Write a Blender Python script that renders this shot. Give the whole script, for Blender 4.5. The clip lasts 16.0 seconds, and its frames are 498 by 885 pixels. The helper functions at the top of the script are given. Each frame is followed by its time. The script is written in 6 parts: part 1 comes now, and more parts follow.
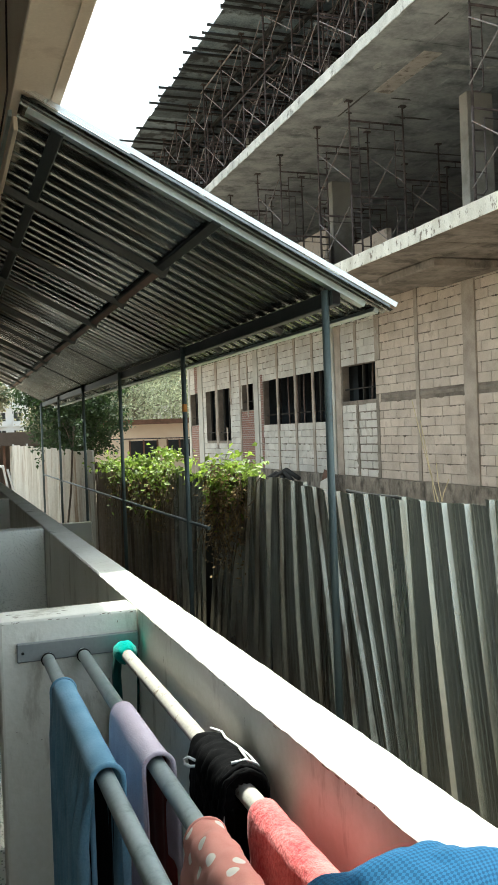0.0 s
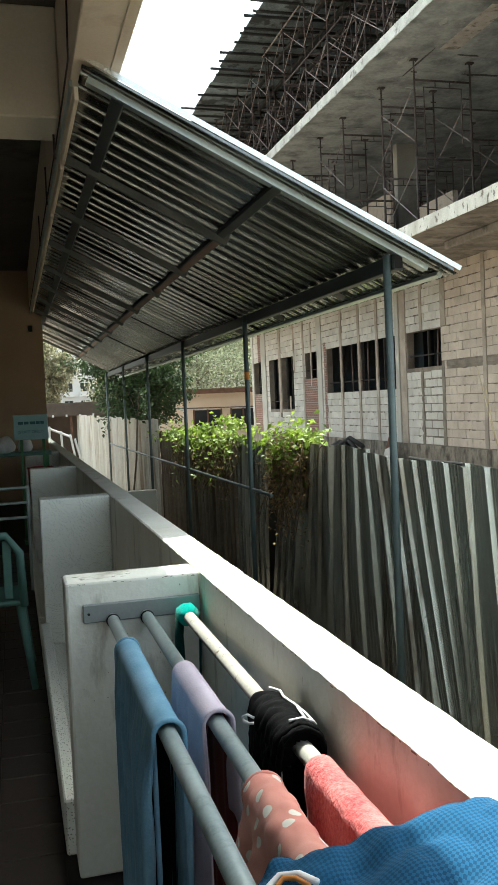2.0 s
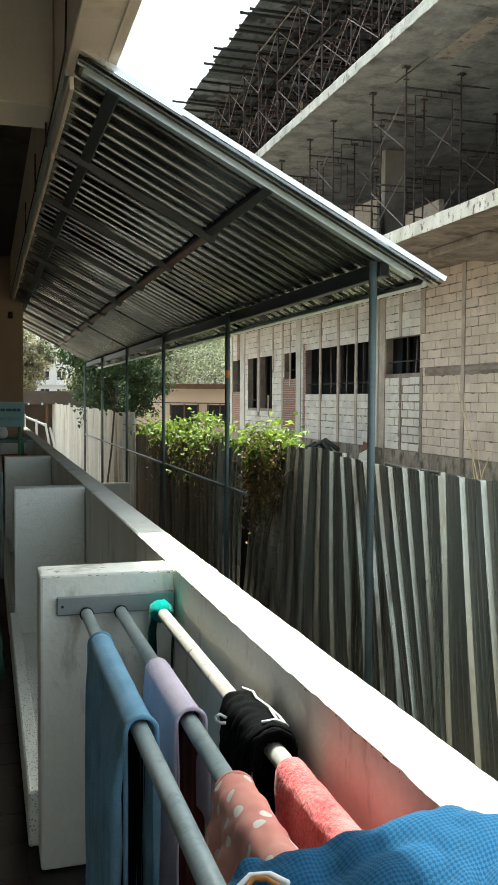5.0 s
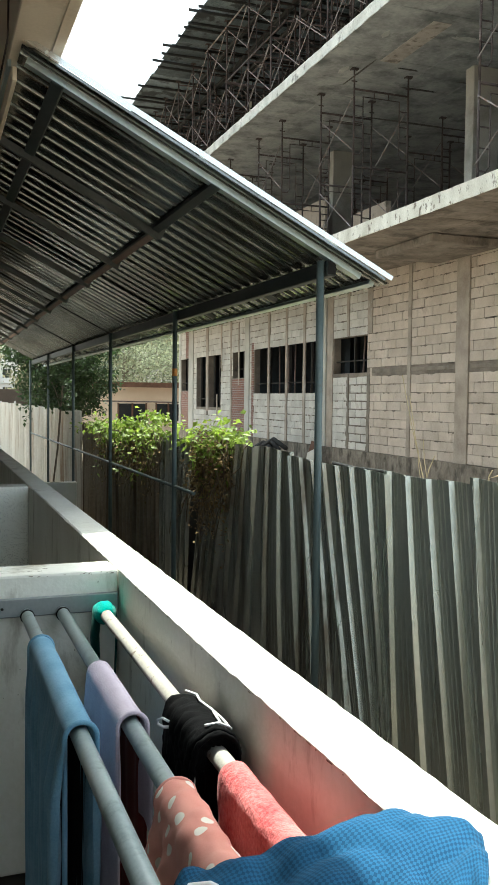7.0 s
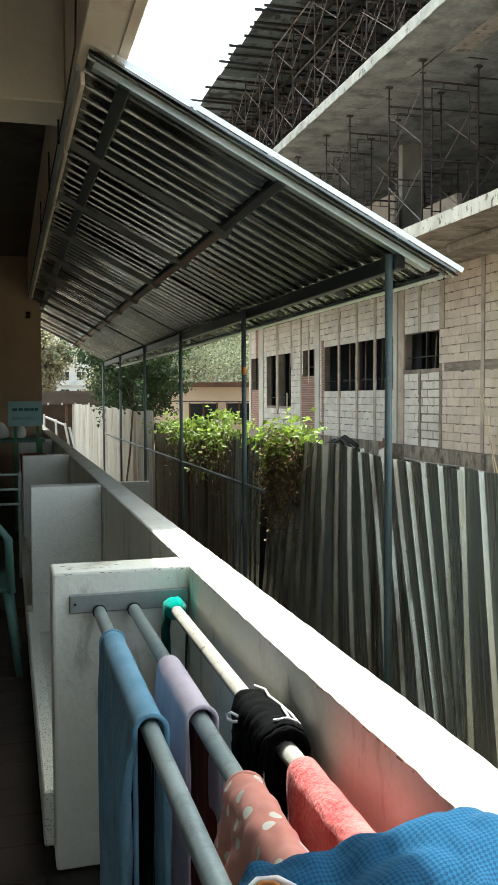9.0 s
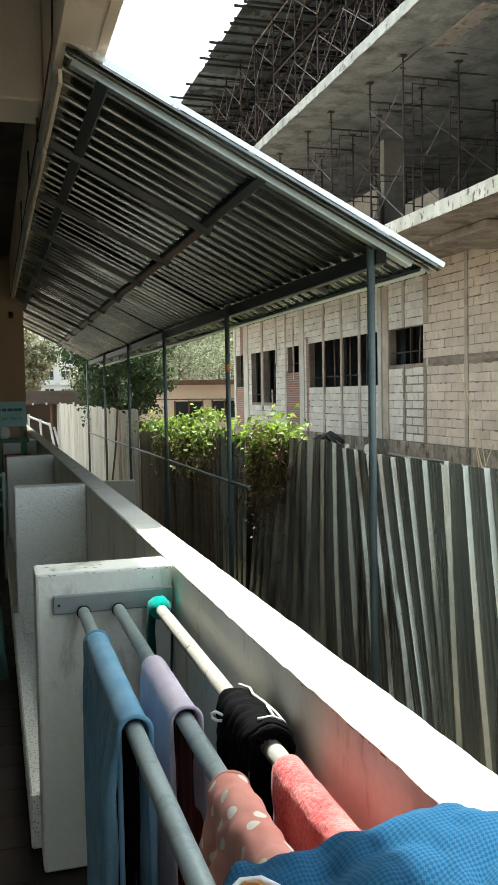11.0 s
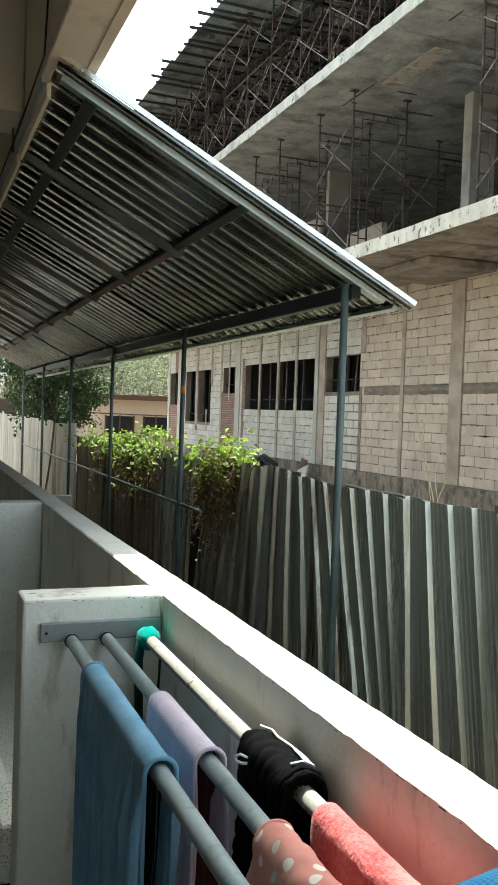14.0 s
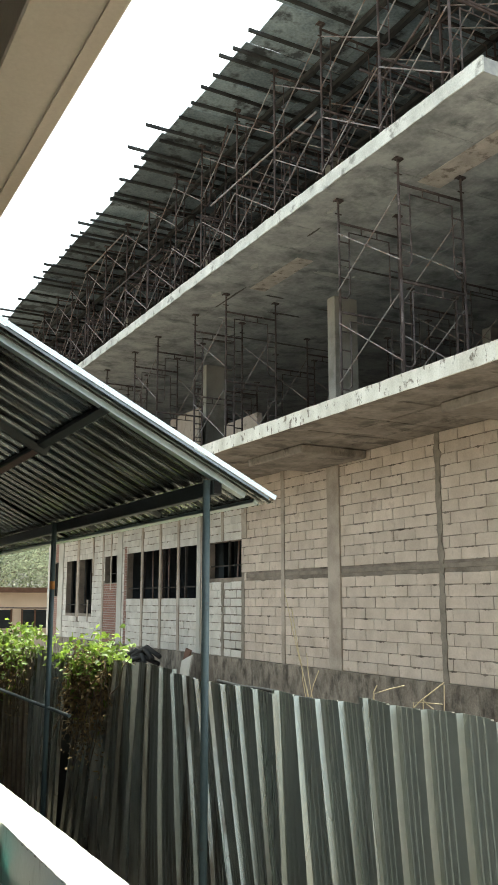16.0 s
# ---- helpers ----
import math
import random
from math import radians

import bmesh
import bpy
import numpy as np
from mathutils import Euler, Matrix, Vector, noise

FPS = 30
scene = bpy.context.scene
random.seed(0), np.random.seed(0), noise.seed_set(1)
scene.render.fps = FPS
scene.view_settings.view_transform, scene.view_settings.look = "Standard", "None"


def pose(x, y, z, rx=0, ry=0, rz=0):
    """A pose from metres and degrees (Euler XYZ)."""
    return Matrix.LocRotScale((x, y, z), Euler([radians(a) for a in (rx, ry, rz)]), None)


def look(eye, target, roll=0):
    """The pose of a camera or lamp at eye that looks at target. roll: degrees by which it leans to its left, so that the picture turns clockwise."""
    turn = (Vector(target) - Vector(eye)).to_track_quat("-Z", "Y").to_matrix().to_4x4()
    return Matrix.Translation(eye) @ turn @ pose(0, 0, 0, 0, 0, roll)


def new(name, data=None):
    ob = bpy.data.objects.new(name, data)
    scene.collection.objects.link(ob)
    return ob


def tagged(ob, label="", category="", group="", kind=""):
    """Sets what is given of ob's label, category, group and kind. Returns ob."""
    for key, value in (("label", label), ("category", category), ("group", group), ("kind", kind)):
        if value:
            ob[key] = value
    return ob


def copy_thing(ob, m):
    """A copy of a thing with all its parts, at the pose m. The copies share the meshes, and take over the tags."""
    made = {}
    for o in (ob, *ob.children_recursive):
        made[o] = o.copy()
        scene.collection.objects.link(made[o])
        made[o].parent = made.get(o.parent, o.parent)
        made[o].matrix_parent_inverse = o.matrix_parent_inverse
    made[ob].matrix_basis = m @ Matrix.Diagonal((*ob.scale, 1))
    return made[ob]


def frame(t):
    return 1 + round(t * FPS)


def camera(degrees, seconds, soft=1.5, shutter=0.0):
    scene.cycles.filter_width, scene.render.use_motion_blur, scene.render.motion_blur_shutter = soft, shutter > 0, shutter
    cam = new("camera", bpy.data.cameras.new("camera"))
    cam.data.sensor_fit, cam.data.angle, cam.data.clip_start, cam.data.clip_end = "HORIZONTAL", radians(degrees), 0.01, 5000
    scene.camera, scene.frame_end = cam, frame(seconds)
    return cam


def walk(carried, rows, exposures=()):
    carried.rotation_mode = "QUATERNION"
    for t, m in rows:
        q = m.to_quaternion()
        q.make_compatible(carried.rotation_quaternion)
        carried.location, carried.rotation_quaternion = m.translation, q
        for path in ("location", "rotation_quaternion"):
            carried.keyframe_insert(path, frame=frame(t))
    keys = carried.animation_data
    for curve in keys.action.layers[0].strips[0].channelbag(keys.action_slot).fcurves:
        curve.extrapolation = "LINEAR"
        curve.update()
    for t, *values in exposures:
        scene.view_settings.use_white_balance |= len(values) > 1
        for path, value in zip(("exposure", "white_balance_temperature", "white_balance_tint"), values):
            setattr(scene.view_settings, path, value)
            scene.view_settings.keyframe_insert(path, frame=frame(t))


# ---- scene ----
cam = camera(32.1, 16.0, soft=1.0)
PATH = [
    (0, (0.006, -0.018, 1.475), (0.673, 1.867, 1.447), -2.1),
    (0.5, (0.006, -0.003, 1.465), (0.634, 1.896, 1.436), -2.4),
    (1, (0.004, -0.008, 1.457), (0.574, 1.908, 1.401), -2.3),
    (1.5, (0.014, -0.014, 1.459), (0.552, 1.91, 1.367), -2.4),
    (2, (0.014, -0.034, 1.466), (0.537, 1.894, 1.372), -2.5),
    (2.5, (0.033, -0.026, 1.465), (0.578, 1.896, 1.366), -2.5),
    (3, (0.016, -0.009, 1.471), (0.592, 1.903, 1.367), -1.1),
    (5.3, (-0.008, -0.041, 1.476), (0.575, 1.869, 1.376), 0.5),
    (5.5, (-0.001, -0.041, 1.473), (0.601, 1.864, 1.374), 0.3),
    (6, (0.022, -0.032, 1.474), (0.728, 1.836, 1.37), -0.1),
    (6.5, (0.02, -0.032, 1.476), (0.799, 1.807, 1.371), 0.4),
    (7, (0.009, -0.016, 1.473), (0.7, 1.858, 1.371), 0.6),
    (7.5, (0.004, -0.012, 1.474), (0.585, 1.899, 1.371), 0.5),
    (8, (0.0, -0.009, 1.469), (0.544, 1.912, 1.366), 0.5),
    (8.5, (0.008, -0.009, 1.464), (0.542, 1.916, 1.36), 0.4),
    (9, (0.021, -0.01, 1.463), (0.556, 1.915, 1.358), -0.3),
    (11.5, (0.034, -0.005, 1.464), (0.602, 1.909, 1.35), -1.0),
    (12, (0.036, -0.011, 1.473), (0.605, 1.903, 1.357), -0.6),
    (12.5, (0.022, -0.02, 1.492), (0.614, 1.888, 1.392), 0.3),
    (13, (0.012, -0.031, 1.503), (0.709, 1.842, 1.428), 1.2),
    (13.5, (-0.046, -0.001, 1.49), (0.727, 1.842, 1.424), 2.6),
    (14, (-0.159, 0.065, 1.5), (0.568, 1.927, 1.433), 2.0),
    (14.5, (-0.172, 0.079, 1.521), (0.578, 1.934, 1.525), 0.3),
    (15, (-0.102, 0.036, 1.541), (0.7, 1.864, 1.666), 0.1),
    (15.5, (-0.085, -0.001, 1.551), (0.79, 1.771, 1.856), 0.2),
    (16, (-0.075, -0.016, 1.55), (0.868, 1.711, 1.911), -0.0),
]
walk(cam, [(t, look(eye, target, roll)) for t, eye, target, roll in PATH], [(0, 1.63, 6400, -4), (16, 1.63, 6400, -4)])
# ---- light ----
SUN_DIR = Vector((0.18, 1.0, 2.73)).normalized()
world = bpy.data.worlds.new("world")
scene.world = world
world.use_nodes = True
wnt = world.node_tree
sky = wnt.nodes.new("ShaderNodeTexSky")
sky.sky_type = "NISHITA"
sky.sun_disc = False
sky.sun_elevation = math.asin(SUN_DIR.z)
sky.sun_rotation = math.atan2(SUN_DIR.x, SUN_DIR.y)
sky.air_density, sky.dust_density, sky.ozone_density = 1.0, 4.0, 1.0
haze = wnt.nodes.new("ShaderNodeHueSaturation")
haze.inputs["Saturation"].default_value = 0.4
wnt.links.new(sky.outputs[0], haze.inputs["Color"])
wnt.links.new(haze.outputs[0], wnt.nodes["Background"].inputs[0])
wnt.nodes["Background"].inputs[1].default_value = 0.15
sun = new("sun", bpy.data.lights.new("sun", "SUN"))
sun.data.energy = 3.0
sun.data.angle = radians(0.5)
sun.data.color = (1.0, 0.96, 0.9)
sun.matrix_world = look(SUN_DIR * 30, (0, 0, 0))


# ---- materials ----
def mat(name, a, b, rough=0.8, metal=0.0, scale=3.0, fine=60.0, bump=0.15, dist=0.004, vary=0.0,
        stain=None, stain_scale=1.2, stain_lo=0.55, stain_hi=0.7, streak=1.0, island=False, sheen=0.0, rough2=None):
    """Two-scale procedural surface in world metres: a-b by noise, optional stains, random tone per piece."""
    m = bpy.data.materials.new(name)
    m.use_nodes = True
    nt, n = m.node_tree, m.node_tree.nodes
    L = nt.links.new
    bs = n["Principled BSDF"]
    geo = n.new("ShaderNodeNewGeometry")
    mp = n.new("ShaderNodeMapping")
    mp.inputs["Scale"].default_value = (1, 1, streak)
    L(geo.outputs["Position"], mp.inputs["Vector"])
    n1 = n.new("ShaderNodeTexNoise")
    n1.inputs["Scale"].default_value, n1.inputs["Detail"].default_value = scale, 6
    n2 = n.new("ShaderNodeTexNoise")
    n2.inputs["Scale"].default_value, n2.inputs["Detail"].default_value = fine, 4
    L(mp.outputs[0], n1.inputs["Vector"])
    L(geo.outputs["Position"], n2.inputs["Vector"])
    add = n.new("ShaderNodeMath")
    add.operation = "MULTIPLY_ADD"
    L(n2.outputs["Fac"], add.inputs[0])
    add.inputs[1].default_value = 0.45
    L(n1.outputs["Fac"], add.inputs[2])
    ramp = n.new("ShaderNodeValToRGB")
    ramp.color_ramp.elements[0].position, ramp.color_ramp.elements[1].position = 0.5, 0.95
    ramp.color_ramp.elements[0].color, ramp.color_ramp.elements[1].color = (*a, 1), (*b, 1)
    L(add.outputs[0], ramp.inputs[0])
    col = ramp.outputs[0]
    if stain:
        n3 = n.new("ShaderNodeTexNoise")
        n3.inputs["Scale"].default_value, n3.inputs["Detail"].default_value = stain_scale, 8
        n3.inputs["Roughness"].default_value = 0.65
        L(mp.outputs[0], n3.inputs["Vector"])
        r3 = n.new("ShaderNodeValToRGB")
        r3.color_ramp.elements[0].position, r3.color_ramp.elements[1].position = stain_lo, stain_hi
        L(n3.outputs["Fac"], r3.inputs[0])
        mx = n.new("ShaderNodeMixRGB")
        L(r3.outputs[0], mx.inputs[0])
        L(col, mx.inputs[1])
        mx.inputs[2].default_value = (*stain, 1)
        col = mx.outputs[0]
    if vary:
        if island:
            src = geo.outputs["Random Per Island"]
        else:
            oi = n.new("ShaderNodeObjectInfo")
            src = oi.outputs["Random"]
        mr = n.new("ShaderNodeMapRange")
        mr.inputs[3].default_value, mr.inputs[4].default_value = 1 - vary, 1 + vary
        L(src, mr.inputs[0])
        hs = n.new("ShaderNodeHueSaturation")
        L(mr.outputs[0], hs.inputs["Value"])
        L(col, hs.inputs["Color"])
        col = hs.outputs[0]
    L(col, bs.inputs["Base Color"])
    bs.inputs["Metallic"].default_value = metal
    rr = n.new("ShaderNodeMapRange")
    rr.inputs[3].default_value = rough
    rr.inputs[4].default_value = rough2 if rough2 is not None else min(1, rough + 0.15)
    L(n1.outputs["Fac"], rr.inputs[0])
    L(rr.outputs[0], bs.inputs["Roughness"])
    if sheen:
        bs.inputs["Sheen Weight"].default_value = sheen
    if bump:
        bp = n.new("ShaderNodeBump")
        bp.inputs["Strength"].default_value, bp.inputs["Distance"].default_value = bump, dist
        L(add.outputs[0], bp.inputs["Height"])
        L(bp.outputs[0], bs.inputs["Normal"])
    return m


def node_of(m, kind):
    return next(k for k in m.node_tree.nodes if k.bl_idname == kind)


CREAM = mat("cream_paint", (0.68, 0.57, 0.45), (0.82, 0.71, 0.58), 0.7, scale=1.5, fine=90, bump=0.08,
            stain=(0.45, 0.33, 0.23), stain_scale=2.6, stain_lo=0.60, stain_hi=0.8)
WHITE = mat("white_wall_paint", (0.79, 0.78, 0.70), (0.91, 0.90, 0.84), 0.8, scale=3.5, fine=70, bump=0.5, dist=0.006,
            stain=(0.48, 0.45, 0.38), stain_scale=6.0, stain_lo=0.57, stain_hi=0.68, streak=0.30)
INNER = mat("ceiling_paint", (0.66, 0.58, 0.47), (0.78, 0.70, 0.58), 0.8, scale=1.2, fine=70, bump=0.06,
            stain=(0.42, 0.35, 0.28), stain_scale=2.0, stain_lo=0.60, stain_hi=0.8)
# much darker than INNER, the beam's paint
BROWN_CEIL = mat("brown_grey_ceiling", (0.11, 0.095, 0.08), (0.19, 0.165, 0.14), 0.85, scale=1.2, fine=70, bump=0.1, stain=(0.08, 0.065, 0.055))
# pale tone for unseen walls, so they bounce light into the corridor
PALEWALL = mat("bounce_wall_paint", (0.70, 0.68, 0.62), (0.82, 0.80, 0.74), 0.8, scale=1.2, fine=70, bump=0.06,
               stain=(0.55, 0.50, 0.43), stain_scale=2.0, stain_lo=0.60, stain_hi=0.8)
ENDWALL = mat("brown_wall_paint", (0.40, 0.28, 0.19), (0.50, 0.37, 0.26), 0.8, scale=1.2, fine=70, bump=0.06)
CONC = mat("raw_concrete", (0.26, 0.25, 0.225), (0.42, 0.40, 0.365), 0.9, scale=1.3, fine=40, bump=0.35, dist=0.006,
           stain=(0.16, 0.15, 0.13), stain_scale=0.9, stain_lo=0.52, stain_hi=0.72)
SOFFIT = mat("board_marked_concrete", (0.20, 0.209, 0.212), (0.415, 0.425, 0.425), 0.9, scale=1.8, fine=14, bump=0.4, dist=0.008,
             stain=(0.13, 0.14, 0.14), stain_scale=1.5, stain_lo=0.50, stain_hi=0.66)
SOFFIT_LOW = mat("brown_board_marked_concrete", (0.18, 0.157, 0.137), (0.38, 0.335, 0.295), 0.9, scale=1.8, fine=14, bump=0.4,
                 dist=0.008, stain=(0.125, 0.11, 0.097), stain_scale=1.6, stain_lo=0.50, stain_hi=0.62)
EDGE = mat("pale_slab_edge", (0.50, 0.47, 0.40), (0.80, 0.77, 0.70), 0.9, scale=3.0, fine=40, bump=0.5, dist=0.01,
           stain=(0.19, 0.16, 0.13), stain_scale=8.0, stain_lo=0.565, stain_hi=0.625, streak=0.6)
EDGE_UP = mat("grey_slab_edge", (0.38, 0.39, 0.37), (0.68, 0.69, 0.66), 0.9, scale=2.4, fine=40, bump=0.5, dist=0.01,
              stain=(0.25, 0.25, 0.235), stain_scale=3.5, stain_lo=0.54, stain_hi=0.64)
# dark tone that limits bounce light off the unseen upper floor
BOUNCE_FLOOR = mat("low_bounce_floor", (0.085, 0.09, 0.092), (0.165, 0.172, 0.172), 0.95, scale=1.0, fine=30, bump=0.3, stain=(0.06, 0.06, 0.06))
MORTAR = mat("grey_mortar", (0.17, 0.145, 0.115), (0.32, 0.275, 0.225), 0.95, scale=4, fine=60, bump=0.5, dist=0.01)
JOINT = mat("open_dark_joint", (0.13, 0.105, 0.085), (0.32, 0.27, 0.22), 0.95, scale=2.2, fine=60, bump=0.5, dist=0.01)
SEAM = mat("dark_formwork_seam", (0.045, 0.042, 0.038), (0.12, 0.112, 0.10), 0.95, scale=6, fine=80, bump=0.4, dist=0.01)
SMEAR = mat("pale_cement_smear", (0.29, 0.295, 0.285), (0.47, 0.47, 0.455), 0.95, scale=7, fine=80, bump=0.5, dist=0.01)
STRIP = mat("stiffener_concrete", (0.31, 0.255, 0.207), (0.50, 0.428, 0.355), 0.95, scale=3, fine=45, bump=0.4, dist=0.008,
            stain=(0.50, 0.46, 0.40), stain_scale=2.5, stain_lo=0.58, stain_hi=0.70)
PALECOL = mat("pale_column_concrete", (0.42, 0.40, 0.35), (0.58, 0.555, 0.50), 0.95, scale=1.5, fine=45, bump=0.3, dist=0.006)
BLOCK = mat("aerated_block", (0.482, 0.400, 0.323), (0.664, 0.569, 0.482), 0.95, scale=2.6, fine=40, bump=0.4, vary=0.09,
            stain=(0.38, 0.30, 0.235), stain_scale=2.6, stain_lo=0.58, stain_hi=0.74)
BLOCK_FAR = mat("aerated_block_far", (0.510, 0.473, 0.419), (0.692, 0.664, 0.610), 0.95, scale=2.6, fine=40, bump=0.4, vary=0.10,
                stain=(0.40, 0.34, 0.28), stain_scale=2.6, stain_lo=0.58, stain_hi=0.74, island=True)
BLOCK_JOIN = mat("aerated_block_rest", (0.482, 0.400, 0.323), (0.664, 0.569, 0.482), 0.95, scale=2.6, fine=40, bump=0.4, vary=0.09,
            stain=(0.38, 0.30, 0.235), stain_scale=2.6, stain_lo=0.58, stain_hi=0.74, island=True)
BASE = mat("weathered_grade_beam", (0.15, 0.125, 0.10), (0.36, 0.31, 0.25), 0.95, scale=3.5, fine=30, bump=0.8, dist=0.02,
           stain=(0.075, 0.062, 0.048), stain_scale=4.0, stain_lo=0.47, stain_hi=0.64, streak=0.55)
# near-black: the shade of the unlit interior is put into this colour
DARK = mat("painted_room_shade", (0.009, 0.014, 0.018), (0.028, 0.038, 0.046), 0.95, scale=1.5, bump=0.1)
RUSTPIPE = mat("rusty_scaffold_steel", (0.032, 0.022, 0.021), (0.10, 0.075, 0.071), 0.75, metal=0.2, scale=6, fine=90, bump=0.2,
               stain=(0.27, 0.235, 0.22), stain_scale=5, stain_lo=0.60, stain_hi=0.7)
BRACE = mat("worn_grey_brace_steel", (0.15, 0.13, 0.13), (0.34, 0.31, 0.305), 0.6, metal=0.3, scale=6, fine=90, bump=0.15,
            stain=(0.16, 0.10, 0.075), stain_scale=5, stain_lo=0.5, stain_hi=0.6)
DECK = mat("formwork_sheet", (0.085, 0.113, 0.13), (0.27, 0.325, 0.35), 0.8, scale=1.6, fine=20, bump=0.2, vary=0.5,
           stain=(0.04, 0.046, 0.05), stain_scale=1.6, stain_lo=0.5, stain_hi=0.62)
# near-black: the joists' silhouette against the sky is put into the colour
TIMBER = mat("near_black_timber", (0.013, 0.014, 0.014), (0.04, 0.041, 0.041), 0.85, scale=4, fine=80, bump=0.3, vary=0.3)
DARKFRAME = mat("dark_window_bar", (0.02, 0.017, 0.015), (0.05, 0.042, 0.036), 0.8, scale=5, bump=0.1)
DIMBLOCK = mat("dusty_blockwork", (0.30, 0.24, 0.19), (0.44, 0.365, 0.30), 0.95, scale=3.0, fine=40, bump=0.4,
               stain=(0.20, 0.165, 0.13), stain_scale=3.0, stain_lo=0.52, stain_hi=0.64)
# grey of an unseen skin, toned for what the fence reflects
OUTER = mat("unseen_outer_skin", (0.28, 0.30, 0.285), (0.40, 0.425, 0.405), 0.95, scale=2.0, fine=50, bump=0.4, dist=0.008,
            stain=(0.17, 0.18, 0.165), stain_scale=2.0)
CHIP = mat("bare_chipped_mortar", (0.16, 0.13, 0.10), (0.34, 0.29, 0.24), 0.95, scale=20, fine=160, bump=0.5)
PLY = mat("tan_plywood", (0.33, 0.295, 0.265), (0.52, 0.47, 0.425), 0.85, scale=3, fine=40, bump=0.2, stain=(0.20, 0.17, 0.145), stain_scale=5, stain_lo=0.52, stain_hi=0.62)
GALV = mat("galvanised_roof_sheet", (0.194, 0.220, 0.218), (0.324, 0.348, 0.335), 0.18, metal=0.88, scale=1.2, fine=30, bump=0.03,
           stain=(0.11, 0.105, 0.09), stain_scale=1.6, stain_lo=0.50, stain_hi=0.70, rough2=0.27, vary=0.14)
CHANNEL = mat("galvanised_channel", (0.46, 0.55, 0.55), (0.62, 0.70, 0.70), 0.30, metal=0.7, scale=4, fine=60, bump=0.05)
RAFTER = mat("grey_rafter_steel", (0.09, 0.10, 0.098), (0.16, 0.17, 0.165), 0.5, metal=0.3, scale=4, fine=60, bump=0.05)
FLASH = mat("pale_edge_flashing", (0.82, 0.85, 0.86), (0.90, 0.93, 0.94), 0.18, metal=0.9, scale=4, fine=60, bump=0.04)
GREYSTEEL = mat("grey_painted_steel", (0.035, 0.046, 0.048), (0.07, 0.085, 0.086), 0.5, metal=0.2, scale=3, fine=70, bump=0.08,
                stain=(0.12, 0.075, 0.045), stain_scale=3.0, stain_lo=0.66, stain_hi=0.76)
POSTSTEEL = mat("blue_grey_post_paint", (0.07, 0.10, 0.105), (0.125, 0.165, 0.17), 0.40, metal=0.0, scale=3, fine=70, bump=0.08,
                stain=(0.10, 0.065, 0.04), stain_scale=4.0, stain_lo=0.64, stain_hi=0.72)
RUSTBROWN = mat("brown_rust_film", (0.20, 0.13, 0.105), (0.33, 0.235, 0.20), 0.6, metal=0.2, scale=6, fine=80, bump=0.1, stain=(0.10, 0.09, 0.085), stain_scale=2.0)
ORANGE = mat("orange_rust_primer", (0.45, 0.17, 0.04), (0.60, 0.26, 0.07), 0.7, scale=20)
FENCE = mat("galvanised_fence_sheet", (0.48, 0.495, 0.45), (0.65, 0.655, 0.59), 0.20, metal=0.8, scale=1.6, fine=25, bump=0.03,
            stain=(0.29, 0.285, 0.245), stain_scale=3.0, stain_lo=0.60, stain_hi=0.78, streak=0.10, rough2=0.34, vary=0.08)
FENCE_OLD = mat("streaked_fence_sheet", (0.36, 0.365, 0.335), (0.56, 0.555, 0.505), 0.22, metal=0.75, scale=2.2, fine=25, bump=0.05,
                stain=(0.16, 0.13, 0.10), stain_scale=6.0, stain_lo=0.50, stain_hi=0.64, streak=0.06, rough2=0.32, vary=0.18)
FENCE_RUST = mat("rusted_fence_sheet", (0.237, 0.181, 0.131), (0.450, 0.375, 0.300), 0.55, metal=0.3, scale=2.4, fine=25, bump=0.1,
                 stain=(0.10, 0.065, 0.042), stain_scale=3.2, stain_lo=0.46, stain_hi=0.62, streak=0.10, vary=0.08)
FENCE_PALE = mat("pale_fence_sheet", (0.58, 0.55, 0.49), (0.80, 0.78, 0.73), 0.5, metal=0.1, scale=1.4, fine=25, bump=0.06,
                 stain=(0.33, 0.225, 0.14), stain_scale=2.6, stain_lo=0.53, stain_hi=0.68, streak=0.12, vary=0.06)
GROUND = mat("bare_earth", (0.17, 0.13, 0.095), (0.31, 0.255, 0.20), 0.95, scale=0.8, fine=20, bump=0.6, dist=0.02,
             stain=(0.14, 0.115, 0.08), stain_scale=0.4, stain_lo=0.5, stain_hi=0.66)
# tone of the hidden alley ground, set by its bounce onto the fence
PAVE = mat("unseen_alley_ground", (0.07, 0.058, 0.043), (0.13, 0.108, 0.08), 0.9, scale=1.2, fine=40, bump=0.3, stain=(0.045, 0.037, 0.026), stain_scale=1.0)
PVC_GREY = mat("grey_pipe_plastic", (0.27, 0.335, 0.345), (0.42, 0.485, 0.495), 0.26, scale=5, fine=120, bump=0.12,
               stain=(0.19, 0.24, 0.245), stain_scale=12, stain_lo=0.54, stain_hi=0.66)
PVC_WHITE = mat("weathered_white_pipe", (0.31, 0.29, 0.26), (0.42, 0.40, 0.365), 0.75, scale=6, fine=120, bump=0.6,
                stain=(0.15, 0.115, 0.085), stain_scale=38, stain_lo=0.59, stain_hi=0.65)
PLATE = mat("grey_mounting_board", (0.24, 0.26, 0.265), (0.31, 0.33, 0.335), 0.5, scale=6, fine=100, bump=0.05)
BLACKSCREW = mat("dark_screw", (0.02, 0.02, 0.02), (0.04, 0.04, 0.04), 0.5, metal=0.6)
